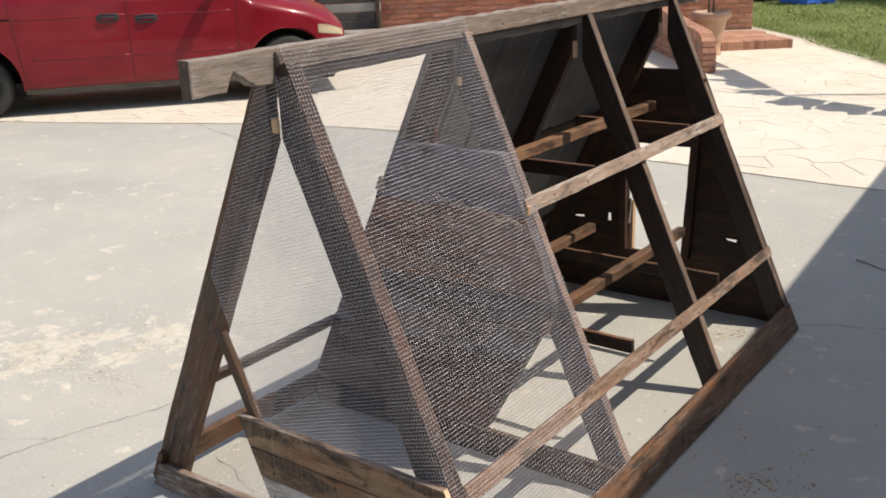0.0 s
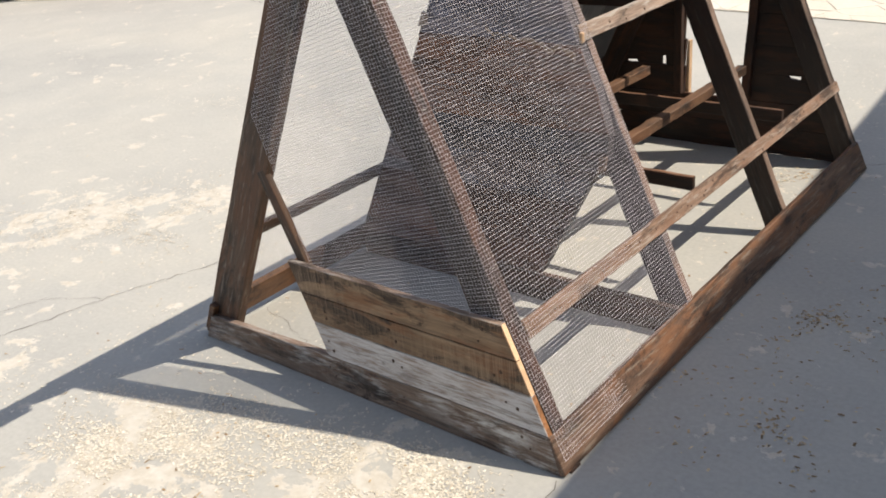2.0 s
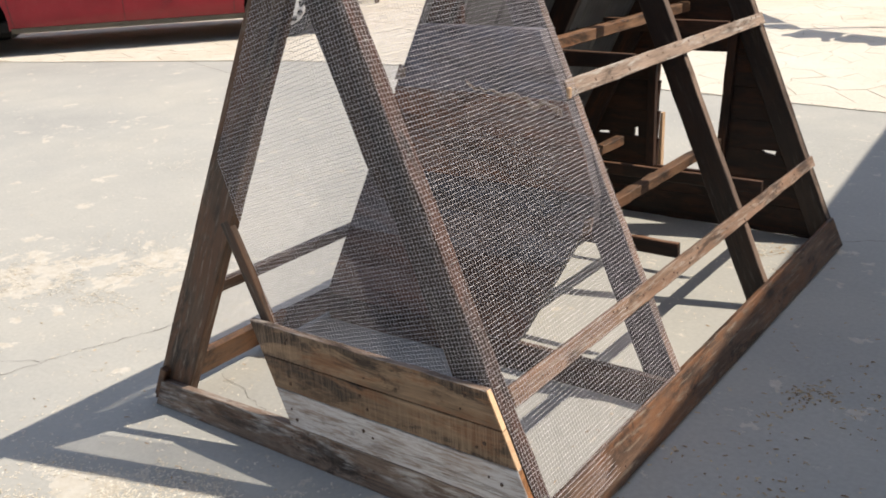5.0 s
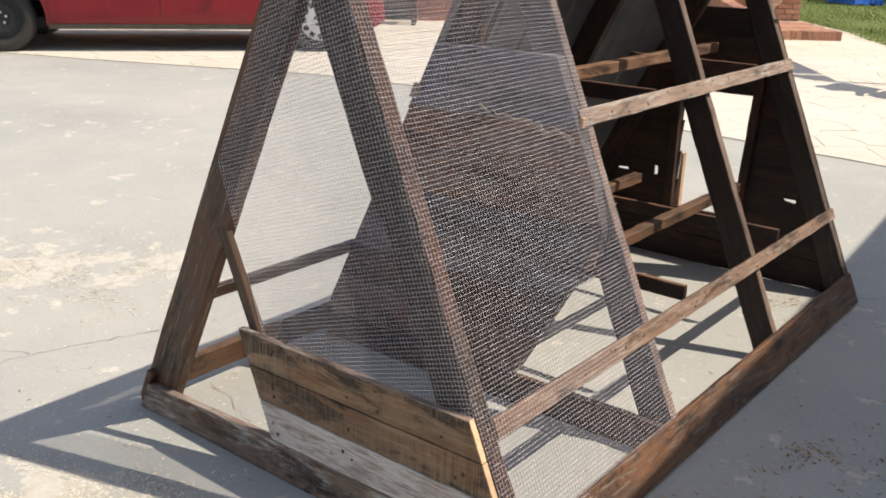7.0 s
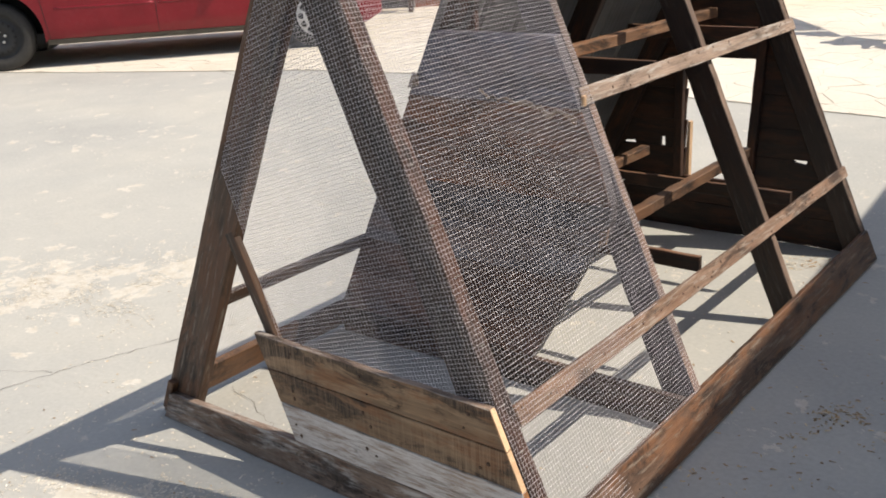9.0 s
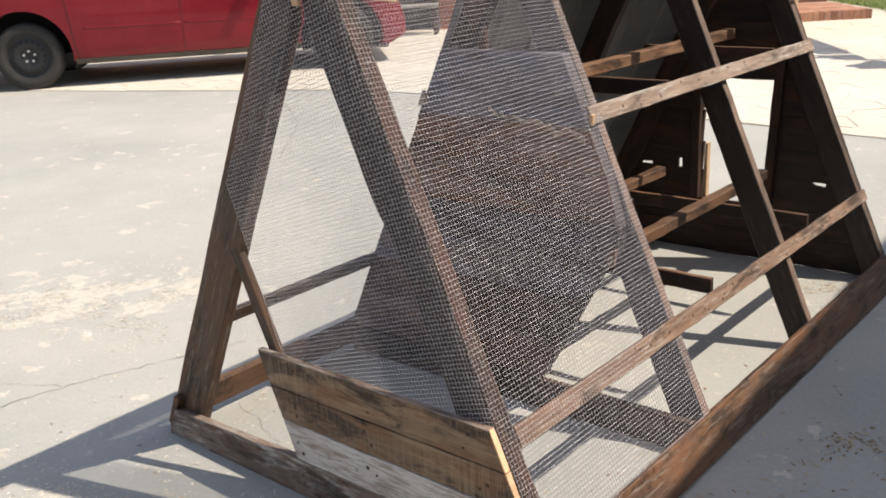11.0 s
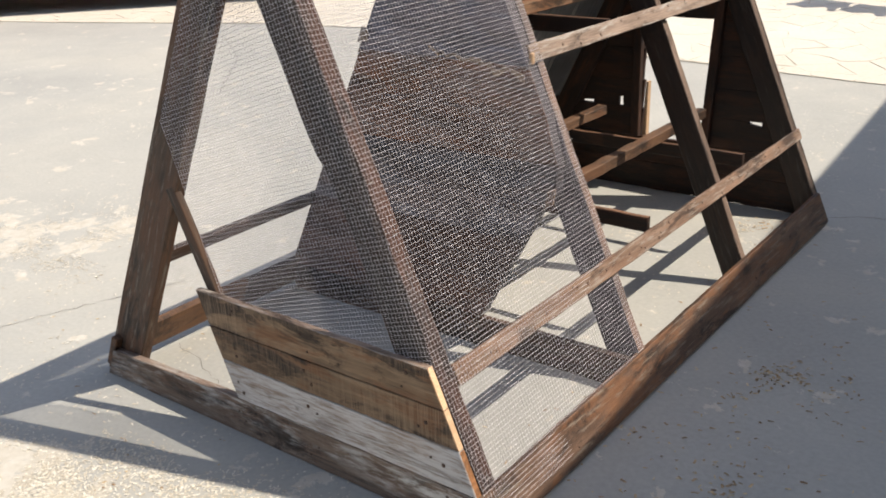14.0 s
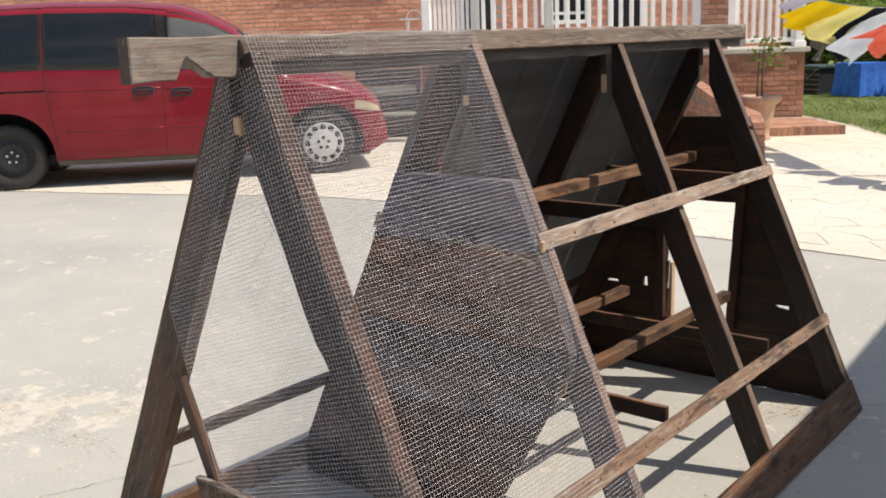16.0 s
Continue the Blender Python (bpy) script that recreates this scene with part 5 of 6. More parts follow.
STEM = speckled("brown_bark", (0.06, 0.045, 0.03), (0.13, 0.10, 0.07), 60, 0.9)
LEAF = vary_by_island("green_leaf", [(0.0, (0.055, 0.10, 0.02)), (0.6, (0.10, 0.16, 0.035)), (1.0, (0.17, 0.21, 0.06))], 0.6, 30)
_lt, _lb = LEAF.node_tree, LEAF.node_tree.nodes["Principled BSDF"]
_thin, _both = _lt.nodes.new("ShaderNodeBsdfTranslucent"), _lt.nodes.new("ShaderNodeMixShader")
_thin.inputs["Color"].default_value = (0.20, 0.30, 0.05, 1)
_both.inputs[0].default_value = 0.4
_lt.links.new(_lb.outputs[0], _both.inputs[1])
_lt.links.new(_thin.outputs[0], _both.inputs[2])
_lt.links.new(_both.outputs[0], _lt.nodes["Material Output"].inputs[0])
pot_m = HOUSE @ Matrix.Translation((-1.15, -1.86, 0.0))
pot = thing("plant_pot", pot_m, "large bleached terracotta pot with a spindly plant", "plant pot")
part("bowl", lathe(bmesh.new(), [(0.001, 0.0), (0.137, 0.0), (0.141, 0.03), (0.124, 0.06), (0.131, 0.17), (0.146, 0.19), (0.149, 0.21), (0.187, 0.43), (0.217, 0.455), (0.237, 0.470), (0.251, 0.495), (0.251, 0.525), (0.237, 0.550), (0.207, 0.548), (0.193, 0.50), (0.001, 0.50)], 40), TERRACOTTA, pot, smooth=True)
part("soil", lathe(bmesh.new(), [(0.001, 0.518), (0.10, 0.515), (0.196, 0.505)], 24), SOIL, pot)
bm = bmesh.new()
_rng = random.Random(4)
tube(bm, [(0.02, 0, 0.50), (0.025, 0.01, 0.7), (0.03, 0.02, 0.9), (0.035, 0.0, 1.08), (0.05, 0.01, 1.22)], [0.014, 0.012, 0.010, 0.007, 0.004], 7)
tube(bm, [(-0.04, 0, 0.50), (-0.03, 0.01, 0.75), (-0.02, 0.0, 1.1)], [0.012, 0.010, 0.006], 6)
for _ in range(7):
    z = _rng.uniform(0.92, 1.16)
    a = _rng.uniform(0, 6.28)
    tube(bm, [(0.02, 0, z), (0.02 + 0.09 * math.cos(a), 0.09 * math.sin(a), z + 0.06)], [0.004, 0.002], 5)
part("stem", bm, STEM, pot)


def leaf_quads(points, size, rng, name, mat, flat=0.5):
    """Small pointed leaves, folded along the middle, at the given points."""
    verts, faces = [], []
    for p in points:
        d = Vector((rng.gauss(0, 1), rng.gauss(0, 1), rng.gauss(0, flat))).normalized()
        s = d.cross(Vector((rng.gauss(0, 1), rng.gauss(0, 1), rng.gauss(0, 1)))).normalized()
        n = d.cross(s)
        l = size * rng.uniform(0.6, 1.3)
        i = len(verts)
        verts += [tuple(p), tuple(p + d * l * 0.5 + s * l * 0.26 + n * l * 0.06), tuple(p + d * l), tuple(p + d * l * 0.5 - s * l * 0.26 + n * l * 0.06)]
        faces += [(i, i + 1, i + 2), (i, i + 2, i + 3)]
    me = bpy.data.meshes.new(name)
    me.from_pydata(verts, [], faces)
    me.materials.append(mat)
    return me


_pts = [Vector((_rng.gauss(0.04, 0.10), _rng.gauss(0, 0.10), _rng.uniform(0.88, 1.24))) for _ in range(110)]
part("leaves", leaf_quads(_pts, 0.075, _rng, "leaves", LEAF), None, pot)

# white wire chair by the house wall
stand = thing("wire_plant_stand", HOUSE @ Matrix.Translation((-5.49, 0.15, 0)), "white bent-wire garden chair beside the porch", "chair")
bm = bmesh.new()
for dx in (-0.11, 0.11):
    tube(bm, [(dx, 0, 0.0), (dx, 0, 1.66)] + [(dx * math.cos(t), 0, 1.66 + 0.14 * math.sin(t)) for t in np.linspace(0.2, 1.45, 6)], 0.008, 7)
    tube(bm, [(dx, 0.4, 0.0), (dx, 0.4, 1.66)], 0.008, 7)
part("frame", bm, WHITE_PAINT, stand)
bm = bmesh.new()
for k in range(7):
    tube(bm, [(-0.22, 0.07 * k, 1.68), (0.22, 0.07 * k, 1.68)], 0.008, 6)
tube(bm, [(-0.22, 0, 1.68), (-0.22, 0.42, 1.68)], 0.01, 6)
tube(bm, [(0.22, 0, 1.68), (0.22, 0.42, 1.68)], 0.01, 6)
part("seat", bm, WHITE_PAINT, stand)
bench = thing("garden_bench", HOUSE @ Matrix.Translation((-5.86, -0.50, 0)), "weathered pale garden bench beside the brick porch", "bench")
BENCH = speckled("weathered_pale_timber", (0.20, 0.19, 0.17), (0.34, 0.33, 0.30), 20)
BENCH_DARK = speckled("dark_grey_weathered_timber", (0.035, 0.034, 0.033), (0.09, 0.086, 0.08), 14)
for y, z in ((-0.20, 0.40), (-0.08, 0.40), (0.04, 0.40)):
    part("seat_slat", box(bmesh.new(), (-0.46, y - 0.05, z - 0.035), (0.46, y + 0.05, z), 0.006), BENCH, bench)
for z in (0.10, 0.22, 0.34, 0.46, 0.58, 0.70, 0.82, 0.94):
    part("back_slat", box(bmesh.new(), (-0.46, 0.12, z - 0.057), (0.46, 0.15, z + 0.057), 0.008), BENCH if z == 0.70 else BENCH_DARK, bench)
for dx in (-0.42, 0.42):
    part("leg", box(bmesh.new(), (dx - 0.03, -0.24, -0.002), (dx + 0.03, -0.18, 0.364), 0.006), OLD_BROWN, bench)
    part("leg", box(bmesh.new(), (dx - 0.03, 0.06, -0.002), (dx + 0.03, 0.119, 0.99), 0.006), OLD_BROWN, bench)
# ---------------------------------------------------------------- lawn, laundry, hedge
LAWN_EDGE = [(-3.6, 13.9), (-2.33, 12.40), (-1.8, 11.5), (-1.5, 11.13), (-0.55, 9.85), (0.9, 8.1), (3.5, 6.4), (9, 4.5)]
lawn_y = curve([(-9.0, 19.0)] + LAWN_EDGE)
SOIL_GREEN = speckled("lawn_soil", (0.095, 0.130, 0.032), (0.18, 0.21, 0.060), 14, 0.95, "World")
GRASS = vary_by_island("grass_blades", [(0.0, (0.085, 0.140, 0.024)), (0.5, (0.140, 0.210, 0.042)), (0.85, (0.20, 0.265, 0.066)), (1.0, (0.32, 0.32, 0.14))], 0.7, 8)


def build_lawn():
    verts, faces = [], []
    xs = list(np.arange(-13.0, 14.0, 0.25))
    ys = [0.0, 0.02, 0.05, 0.12, 0.3, 0.6, 1.0]
    for x in xs:
        y0 = lawn_y(x) + 0.06 * math.sin(x * 7) + 0.04 * math.sin(x * 17 + 1)
        for j, f in enumerate(ys):
            y = y0 + f * (60 - y0)
            lift = 0.022 if j else 0.001
            verts.append((x, y, rise(x, y) + lift + 0.02 * max(0, f - 0.02) * (y - y0) * 0.2))
    n = len(ys)
    for i in range(len(xs) - 1):
        for j in range(n - 1):
            faces.append((i * n + j, (i + 1) * n + j, (i + 1) * n + j + 1, i * n + j + 1))
    me = bpy.data.meshes.new("lawn")
    me.from_pydata(verts, [], faces)
    me.materials.append(SOIL_GREEN)
    tagged(part("lawn", me, None), "rough green lawn beside the paving", "lawn", kind="structure")
    rng = random.Random(12)
    verts, faces = [], []
    for _ in range(90000):
        x = rng.uniform(-4.9, 4.5)
        y0 = lawn_y(x)
        d = rng.random() ** 1.7 * 11
        y = y0 - 0.04 + d
        if rng.random() > 0.25 + 0.75 * (0.5 + 0.5 * noise.noise(Vector((x * 1.3, y * 1.3, 0)))):
            continue
        h = rng.uniform(0.025, 0.065) * (0.7 + 0.6 * (0.5 + noise.noise(Vector((x * 0.7, y * 0.7, 3)))))
        a = rng.uniform(0, 6.28)
        w = rng.uniform(0.002, 0.005) * (1 + d * 0.10)
        lx, ly = rng.gauss(0, 0.9) * h, rng.gauss(0, 0.9) * h
        z = rise(x, y) + 0.018 + 0.02 * max(0, (d / max(60 - y0, 1)) - 0.02) * d * 0.2
        i = len(verts)
        verts += [(x - w * math.cos(a), y - w * math.sin(a), z), (x + w * math.cos(a), y + w * math.sin(a), z), (x + lx, y + ly, z + h)]
        faces.append((i, i + 1, i + 2))
    me = bpy.data.meshes.new("grass")
    me.from_pydata(verts, [], faces)
    me.materials.append(GRASS)
    tagged(part("grass", me, None), "short sunlit grass with dry tufts", "grass", kind="stuff")


build_lawn()

# laundry on a line from the porch corner
LINE_A, LINE_M, LINE_C = Vector((-3.14, 12.40, 1.96)), Vector((-0.03, 8.10, 1.68)), Vector((2.4, 7.40, 1.80))    # porch corner, middle post, far end


def fabric(name, a, b=None, thin_share=0.75):
    """Thin cloth that lets some of the sun through."""
    m, tree, bs = material(name, 0.9, 0.0, a)
    n = noise_tex(tree, coords(tree, "Object"), 9.0, 4, 0.6)
    col = ramp(tree, n, [(0.3, tuple(c * 0.95 for c in a)), (0.7, b or a)])
    tree.links.new(col, bs.inputs["Base Color"])
    thin = tree.nodes.new("ShaderNodeBsdfTranslucent")
    tree.links.new(col, thin.inputs["Color"])
    both = tree.nodes.new("ShaderNodeMixShader")
    both.inputs[0].default_value = thin_share
    tree.links.new(bs.outputs[0], both.inputs[1])
    tree.links.new(thin.outputs[0], both.inputs[2])
    tree.links.new(both.outputs[0], tree.nodes["Material Output"].inputs[0])
    return m


line = thing("clothes_line", Matrix.Translation((-3.12, 12.02, 0.16)), "clothes line strung from the porch corner to a post", "clothes line")
bm = bmesh.new()
sag = lambda a, b, t, low: a.lerp(b, t) - Vector((0, 0, low * math.sin(math.pi * t)))
tube(bm, [sag(LINE_A, LINE_M, k / 24, 0.12) for k in range(25)], 0.004, 6)
part("rope", bm, WHITE_PAINT, line, "", Matrix())
part("rope", tube(bmesh.new(), [sag(LINE_M, LINE_C, k / 16, 0.05) for k in range(17)], 0.004, 6), WHITE_PAINT, line, "", Matrix())
for _e in (LINE_M, LINE_C):
    part("post", tube(bmesh.new(), [(_e.x, _e.y, rise(_e.x, _e.y) - 0.05), (_e.x, _e.y, _e.z + 0.12)], 0.03, 10), STEEL, line, "", Matrix())


def garment(t0, t1, drop, fly, mat, label, seed, back=0.0, run=None):
    """Cloth pegged along the line and blown out sideways by the wind, with folds and a hem of uneven length."""
    rng = random.Random(seed)
    bm = bmesh.new()
    start, end, low = (LINE_M, LINE_C, 0.05) if run else (LINE_A, LINE_M, 0.12)
    if not run:
        t0, t1 = (min(1.0, t / 0.72 * (1.44 - 0.40 * t)) for t in (t0, t1))
    d = (end - start).normalized()
    side = Vector((-d.y, d.x, 0)) * -1
    nx, nz = 22, 16
    grid = []
    for i in range(nx + 1):
        t = t0 + (t1 - t0) * i / nx
        base = sag(start, end, t, low)
        col = []
        for j in range(nz + 1):
            f = j / nz
            ripple = 0.03 * f * math.sin(i * 0.6 + seed) + 0.035 * f * math.sin(i * 0.45 + j * 0.35 + seed * 2)
            hem = 1 + 0.05 * math.sin(i * 0.3 + seed * 3)
            sway = Vector((0, 0, 0.02 * f * math.sin(i * 0.3 + j * 0.3 + seed)))
            p = base + Vector((0, 0, -drop * (0.6 + 0.4 * i / nx) * f ** 1.15 * hem)) + sway + side * (fly * f * hem + ripple - back) + d * (-0.10 * f + 0.03 * math.sin(j * 0.7 + seed) * f)
            col.append(bm.verts.new(p))
        grid.append(col)
    for a, b in zip(grid, grid[1:]):
        for j in range(nz):
            bm.faces.new((a[j], b[j], b[j + 1], a[j + 1]))
    bmesh.ops.solidify(bm, geom=bm.faces[:], thickness=0.004)
    ob = part("laundry", bm, mat, None, label, Matrix(), True)
    tagged(ob, label, "laundry", "washing on the line")


garment(0.035, 0.095, 0.10, 0.40, fabric("lavender_cotton", (0.62, 0.62, 0.74), (0.76, 0.76, 0.86)), "small lavender cloth pegged on the clothes line", 1)
garment(0.09, 0.215, 0.34, 0.52, fabric("bright_yellow_cotton", (1.0, 0.80, 0.02), (1.0, 0.86, 0.03)), "bright yellow cloth pegged on the clothes line", 2)
garment(0.15, 0.20, 0.66, 0.36, fabric("grey_cotton", (0.22, 0.22, 0.23), (0.30, 0.30, 0.31)), "small grey cloth pegged on the clothes line", 3, 0.06)
garment(0.20, 0.31, 0.44, 0.50, fabric("pale_yellow_cotton", (0.98, 0.92, 0.42), (1.0, 0.96, 0.60)), "pale yellow cloth blowing on the clothes line", 4)
garment(0.29, 0.35, 0.55, 0.48, fabric("navy_cotton", (0.02, 0.022, 0.045), (0.035, 0.04, 0.07)), "dark navy cloth blowing on the clothes line", 5)
garment(0.36, 0.45, 0.56, 0.66, fabric("pale_blue_cotton", (0.80, 0.84, 0.93), (0.90, 0.93, 0.97)), "pale blue-white sheet blowing on the clothes line", 6)
garment(0.45, 0.54, 0.46, 0.62, fabric("coral_red_cotton", (0.92, 0.22, 0.15), (0.96, 0.34, 0.24)), "coral red cloth blowing on the clothes line", 7)
garment(0.55, 0.60, 0.34, 0.55, fabric("white_cotton", (0.88, 0.88, 0.88), (0.94, 0.94, 0.94)), "white sheet hanging on the clothes line", 8)
# second run, out of view: cloths added to throw the shadow band over the paving
garment(0.02, 0.18, 0.34, 0.55, fabric("cream_cotton", (0.66, 0.60, 0.48), (0.76, 0.70, 0.58)), "unseen cream sheet on the clothes line, added for its shadow", 9, run=2)

garment(0.20, 0.37, 0.36, 0.50, fabric("pale_grey_cotton", (0.55, 0.55, 0.56), (0.66, 0.66, 0.67), 0.4), "unseen pale grey sheet on the clothes line, added for its shadow", 10, run=2)
garment(0.40, 0.52, 0.36, 0.40, fabric("faded_blue_cotton", (0.22, 0.30, 0.48), (0.32, 0.40, 0.58), 0.4), "unseen faded blue cloth on the clothes line, added for its shadow", 11, run=2)
garment(0.55, 0.66, 0.30, 0.30, fabric("dull_white_cotton", (0.70, 0.69, 0.66), (0.80, 0.79, 0.76), 0.4), "unseen dull white cloth on the clothes line, added for its shadow", 12, run=2)

# tarp-covered crate and a netted crate behind it
TARP = fabric("blue_tarpaulin", (0.018, 0.115, 0.56), (0.045, 0.20, 0.74), 0.15)


def covered_crate():
    m = axes((-4.05, 18.35, 0.19), (0.81, -0.58, 0), (0.58, 0.81, 0), (0, 0, 1))
    crate = thing("covered_crate", m, "crate wrapped in a crumpled blue tarpaulin on the grass", "crate")
    part("crate_frame", box(bmesh.new(), (-0.33, -0.30, 0.0), (0.33, 0.30, 0.58)), OLD_BROWN, crate)
    bm = bmesh.new()
    nx, nz = 48, 12
    ring = []
    for j in range(nz + 1):
        f = j / nz
        row = []
        for i in range(nx):
            t = 2 * math.pi * i / nx
            c, s = math.cos(t), math.sin(t)
            k = max(abs(c) / 0.36, abs(s) / 0.33)
            r = 1 / k * (1 + 0.16 * f * f)
            fold = 1 + 0.05 * f * math.sin(i * 1.9) + 0.03 * f * math.sin(i * 4.1 + 1)
            row.append(bm.verts.new((c * r * fold, s * r * fold, 0.62 * (1 - f) + 0.012 + 0.015 * math.sin(i * 1.3) * f)))
        ring.append(row)
    for a, b in zip(ring, ring[1:]):
        for i in range(nx):
            bm.faces.new((a[i], b[i], b[(i + 1) % nx], a[(i + 1) % nx]))
    bm.faces.new(ring[0])
    part("tarpaulin", bm, TARP, crate, "crumpled blue tarpaulin", smooth=False)
    m2 = axes((-5.02, 19.10, 0.20), (0.81, -0.58, 0), (0.58, 0.81, 0), (0, 0, 1))
    c2 = thing("netted_crate", m2, "low crate under dark green netting beside the tarp", "crate")
    part("crate_frame", box(bmesh.new(), (-0.5, -0.4, 0.0), (0.42, 0.4, 0.5), 0.01), speckled("dark_green_netting", (0.006, 0.010, 0.012), (0.014, 0.022, 0.026), 30, 0.9), c2)
    for k in range(5):
        part("rail", box(bmesh.new(), (-0.52, -0.43, 0.08 + 0.1 * k), (0.44, -0.405, 0.095 + 0.1 * k), 0.003), GREY_SLAT, c2)
    part("cover", box(bmesh.new(), (-0.54, -0.45, 0.5), (0.46, 0.45, 0.56), 0.015, 2), speckled("faded_green_tarp", (0.012, 0.035, 0.034), (0.03, 0.07, 0.065), 8, 0.7), c2)
    bm = bmesh.new()
    top = [(-0.30, -0.452, 0.50), (0.10, -0.452, 0.30), (0.36, -0.452, 0.47), (0.34, -0.2, 0.572), (-0.28, -0.15, 0.572)]
    bm.faces.new([bm.verts.new(p) for p in top])
    bmesh.ops.triangulate(bm, faces=bm.faces[:])
    bmesh.ops.solidify(bm, geom=bm.faces[:], thickness=0.006)
    part("tarp_flap", bm, fabric("pale_blue_tarp", (0.25, 0.42, 0.66), (0.55, 0.64, 0.72)), c2, "pale blue flap of tarpaulin")


covered_crate()


HEDGE_LEAF = LEAF.copy()
HEDGE_LEAF.name = "bright_hedge_leaf"
_els = [n for n in HEDGE_LEAF.node_tree.nodes if n.type == "VALTORGB"][0].color_ramp.elements
for _e, _c in zip(_els, ((0.12, 0.19, 0.045), (0.22, 0.31, 0.08), (0.34, 0.42, 0.14))):
    _e.color = (*_c, 1)
[n for n in HEDGE_LEAF.node_tree.nodes if n.type == "BSDF_TRANSLUCENT"][0].inputs[0].default_value = (0.36, 0.48, 0.11, 1)
[n for n in HEDGE_LEAF.node_tree.nodes if n.type == "MIX_SHADER"][0].inputs[0].default_value = 0.55


def shrub(x, y, high, wide, seed, leaves=5200, size=0.17, leaf=HEDGE_LEAF, label="dense green garden shrub at the edge of the lawn", group="shrubs behind the lawn"):
    rng = random.Random(seed)
    base = Vector((x, y, rise(x, y)))
    s = thing("shrub", Matrix.Translation(base), label, "shrub", group)
    bm = bmesh.new()
    tips = []
    for k in range(9):
        a = 2 * math.pi * k / 9 + rng.random()
        r = wide * rng.uniform(0.25, 0.75)
        top = Vector((r * math.cos(a), r * math.sin(a), high * rng.uniform(0.55, 0.95)))
        mid = top * 0.5 + Vector((rng.gauss(0, 0.12), rng.gauss(0, 0.12), 0.15))
        tube(bm, [(0.04 * math.cos(a), 0.04 * math.sin(a), -0.05), mid, top], [0.05, 0.03, 0.008], 6)
        tips += [top, mid.lerp(top, 0.5), mid + Vector((rng.gauss(0, 0.3), rng.gauss(0, 0.3), 0.0))]
    part("stems", bm, STEM, s)
    pts = []
    for t in tips:
        R = wide * rng.uniform(0.22, 0.42)
        for _ in range(leaves // len(tips)):
            d = Vector((rng.gauss(0, 1), rng.gauss(0, 1), rng.gauss(0, 0.8))).normalized() * R * rng.random() ** 0.4
            p = t + d
            if p.z > 0.05:
                pts.append(p)
    part("crown", leaf_quads(pts, size, rng, "crown", leaf, 0.4), None, s)


for _i, (_x, _y, _h, _w) in enumerate([(-8.6, 23.5, 2.6, 1.8), (-6.4, 22.6, 2.2, 1.6), (-4.4, 21.6, 2.5, 1.7), (-2.6, 20.4, 2.3, 1.6), (-0.9, 19.0, 2.4, 1.7), (0.9, 17.6, 2.6, 1.8), (2.8, 16.2, 2.8, 1.9), (-6.0, 25.5, 4.0, 2.4), (-2.0, 23.6, 4.2, 2.6), (2.2, 20.8, 4.4, 2.6), (6.0, 16.0, 4.0, 2.4), (-9.5, 28.0, 5.0, 3.0), (-4.2, 27.0, 5.0, 3.0), (0.2, 24.5, 5.2, 3.0), (4.6, 21.0, 5.0, 3.0), (-7.4, 24.6, 3.0, 2.0), (-3.6, 23.0, 3.0, 2.0), (-5.4, 23.8, 3.0, 2.0)]):
    shrub(_x, _y, _h, _w, 40 + _i)

# ---------------------------------------------------------------- cream crazy paving, cracks and litter
EDGE = curve([(-14, 0.6), (-10, 2.35), (-7.83, 3.25), (-6.82, 3.60), (-5.75, 4.02), (-4.6, 4.50), (-3.2, 4.78), (-0.67, 4.90), (0.2, 4.92), (0.6, 4.95), (4, 5.2), (10, 5.6)])


def in_paving(x, y):
    rel = Vector((x, y)) - HC.xy
    into = -rel.dot(HN.xy)
    return y > EDGE(x) - 0.1 and into < 0.4 and y < lawn_y(x) + 0.3


def clip_half(poly, p, n):
    """The part of a polygon on the side of p to which n points."""
    out = []
    for a, b in zip(poly, poly[1:] + poly[:1]):
        da, db = (a[0] - p[0]) * n[0] + (a[1] - p[1]) * n[1], (b[0] - p[0]) * n[0] + (b[1] - p[1]) * n[1]
        if da >= 0:
            out.append(a)
        if (da >= 0) != (db >= 0):
            t = da / (da - db)
            out.append((a[0] + (b[0] - a[0]) * t, a[1] + (b[1] - a[1]) * t))
    return out


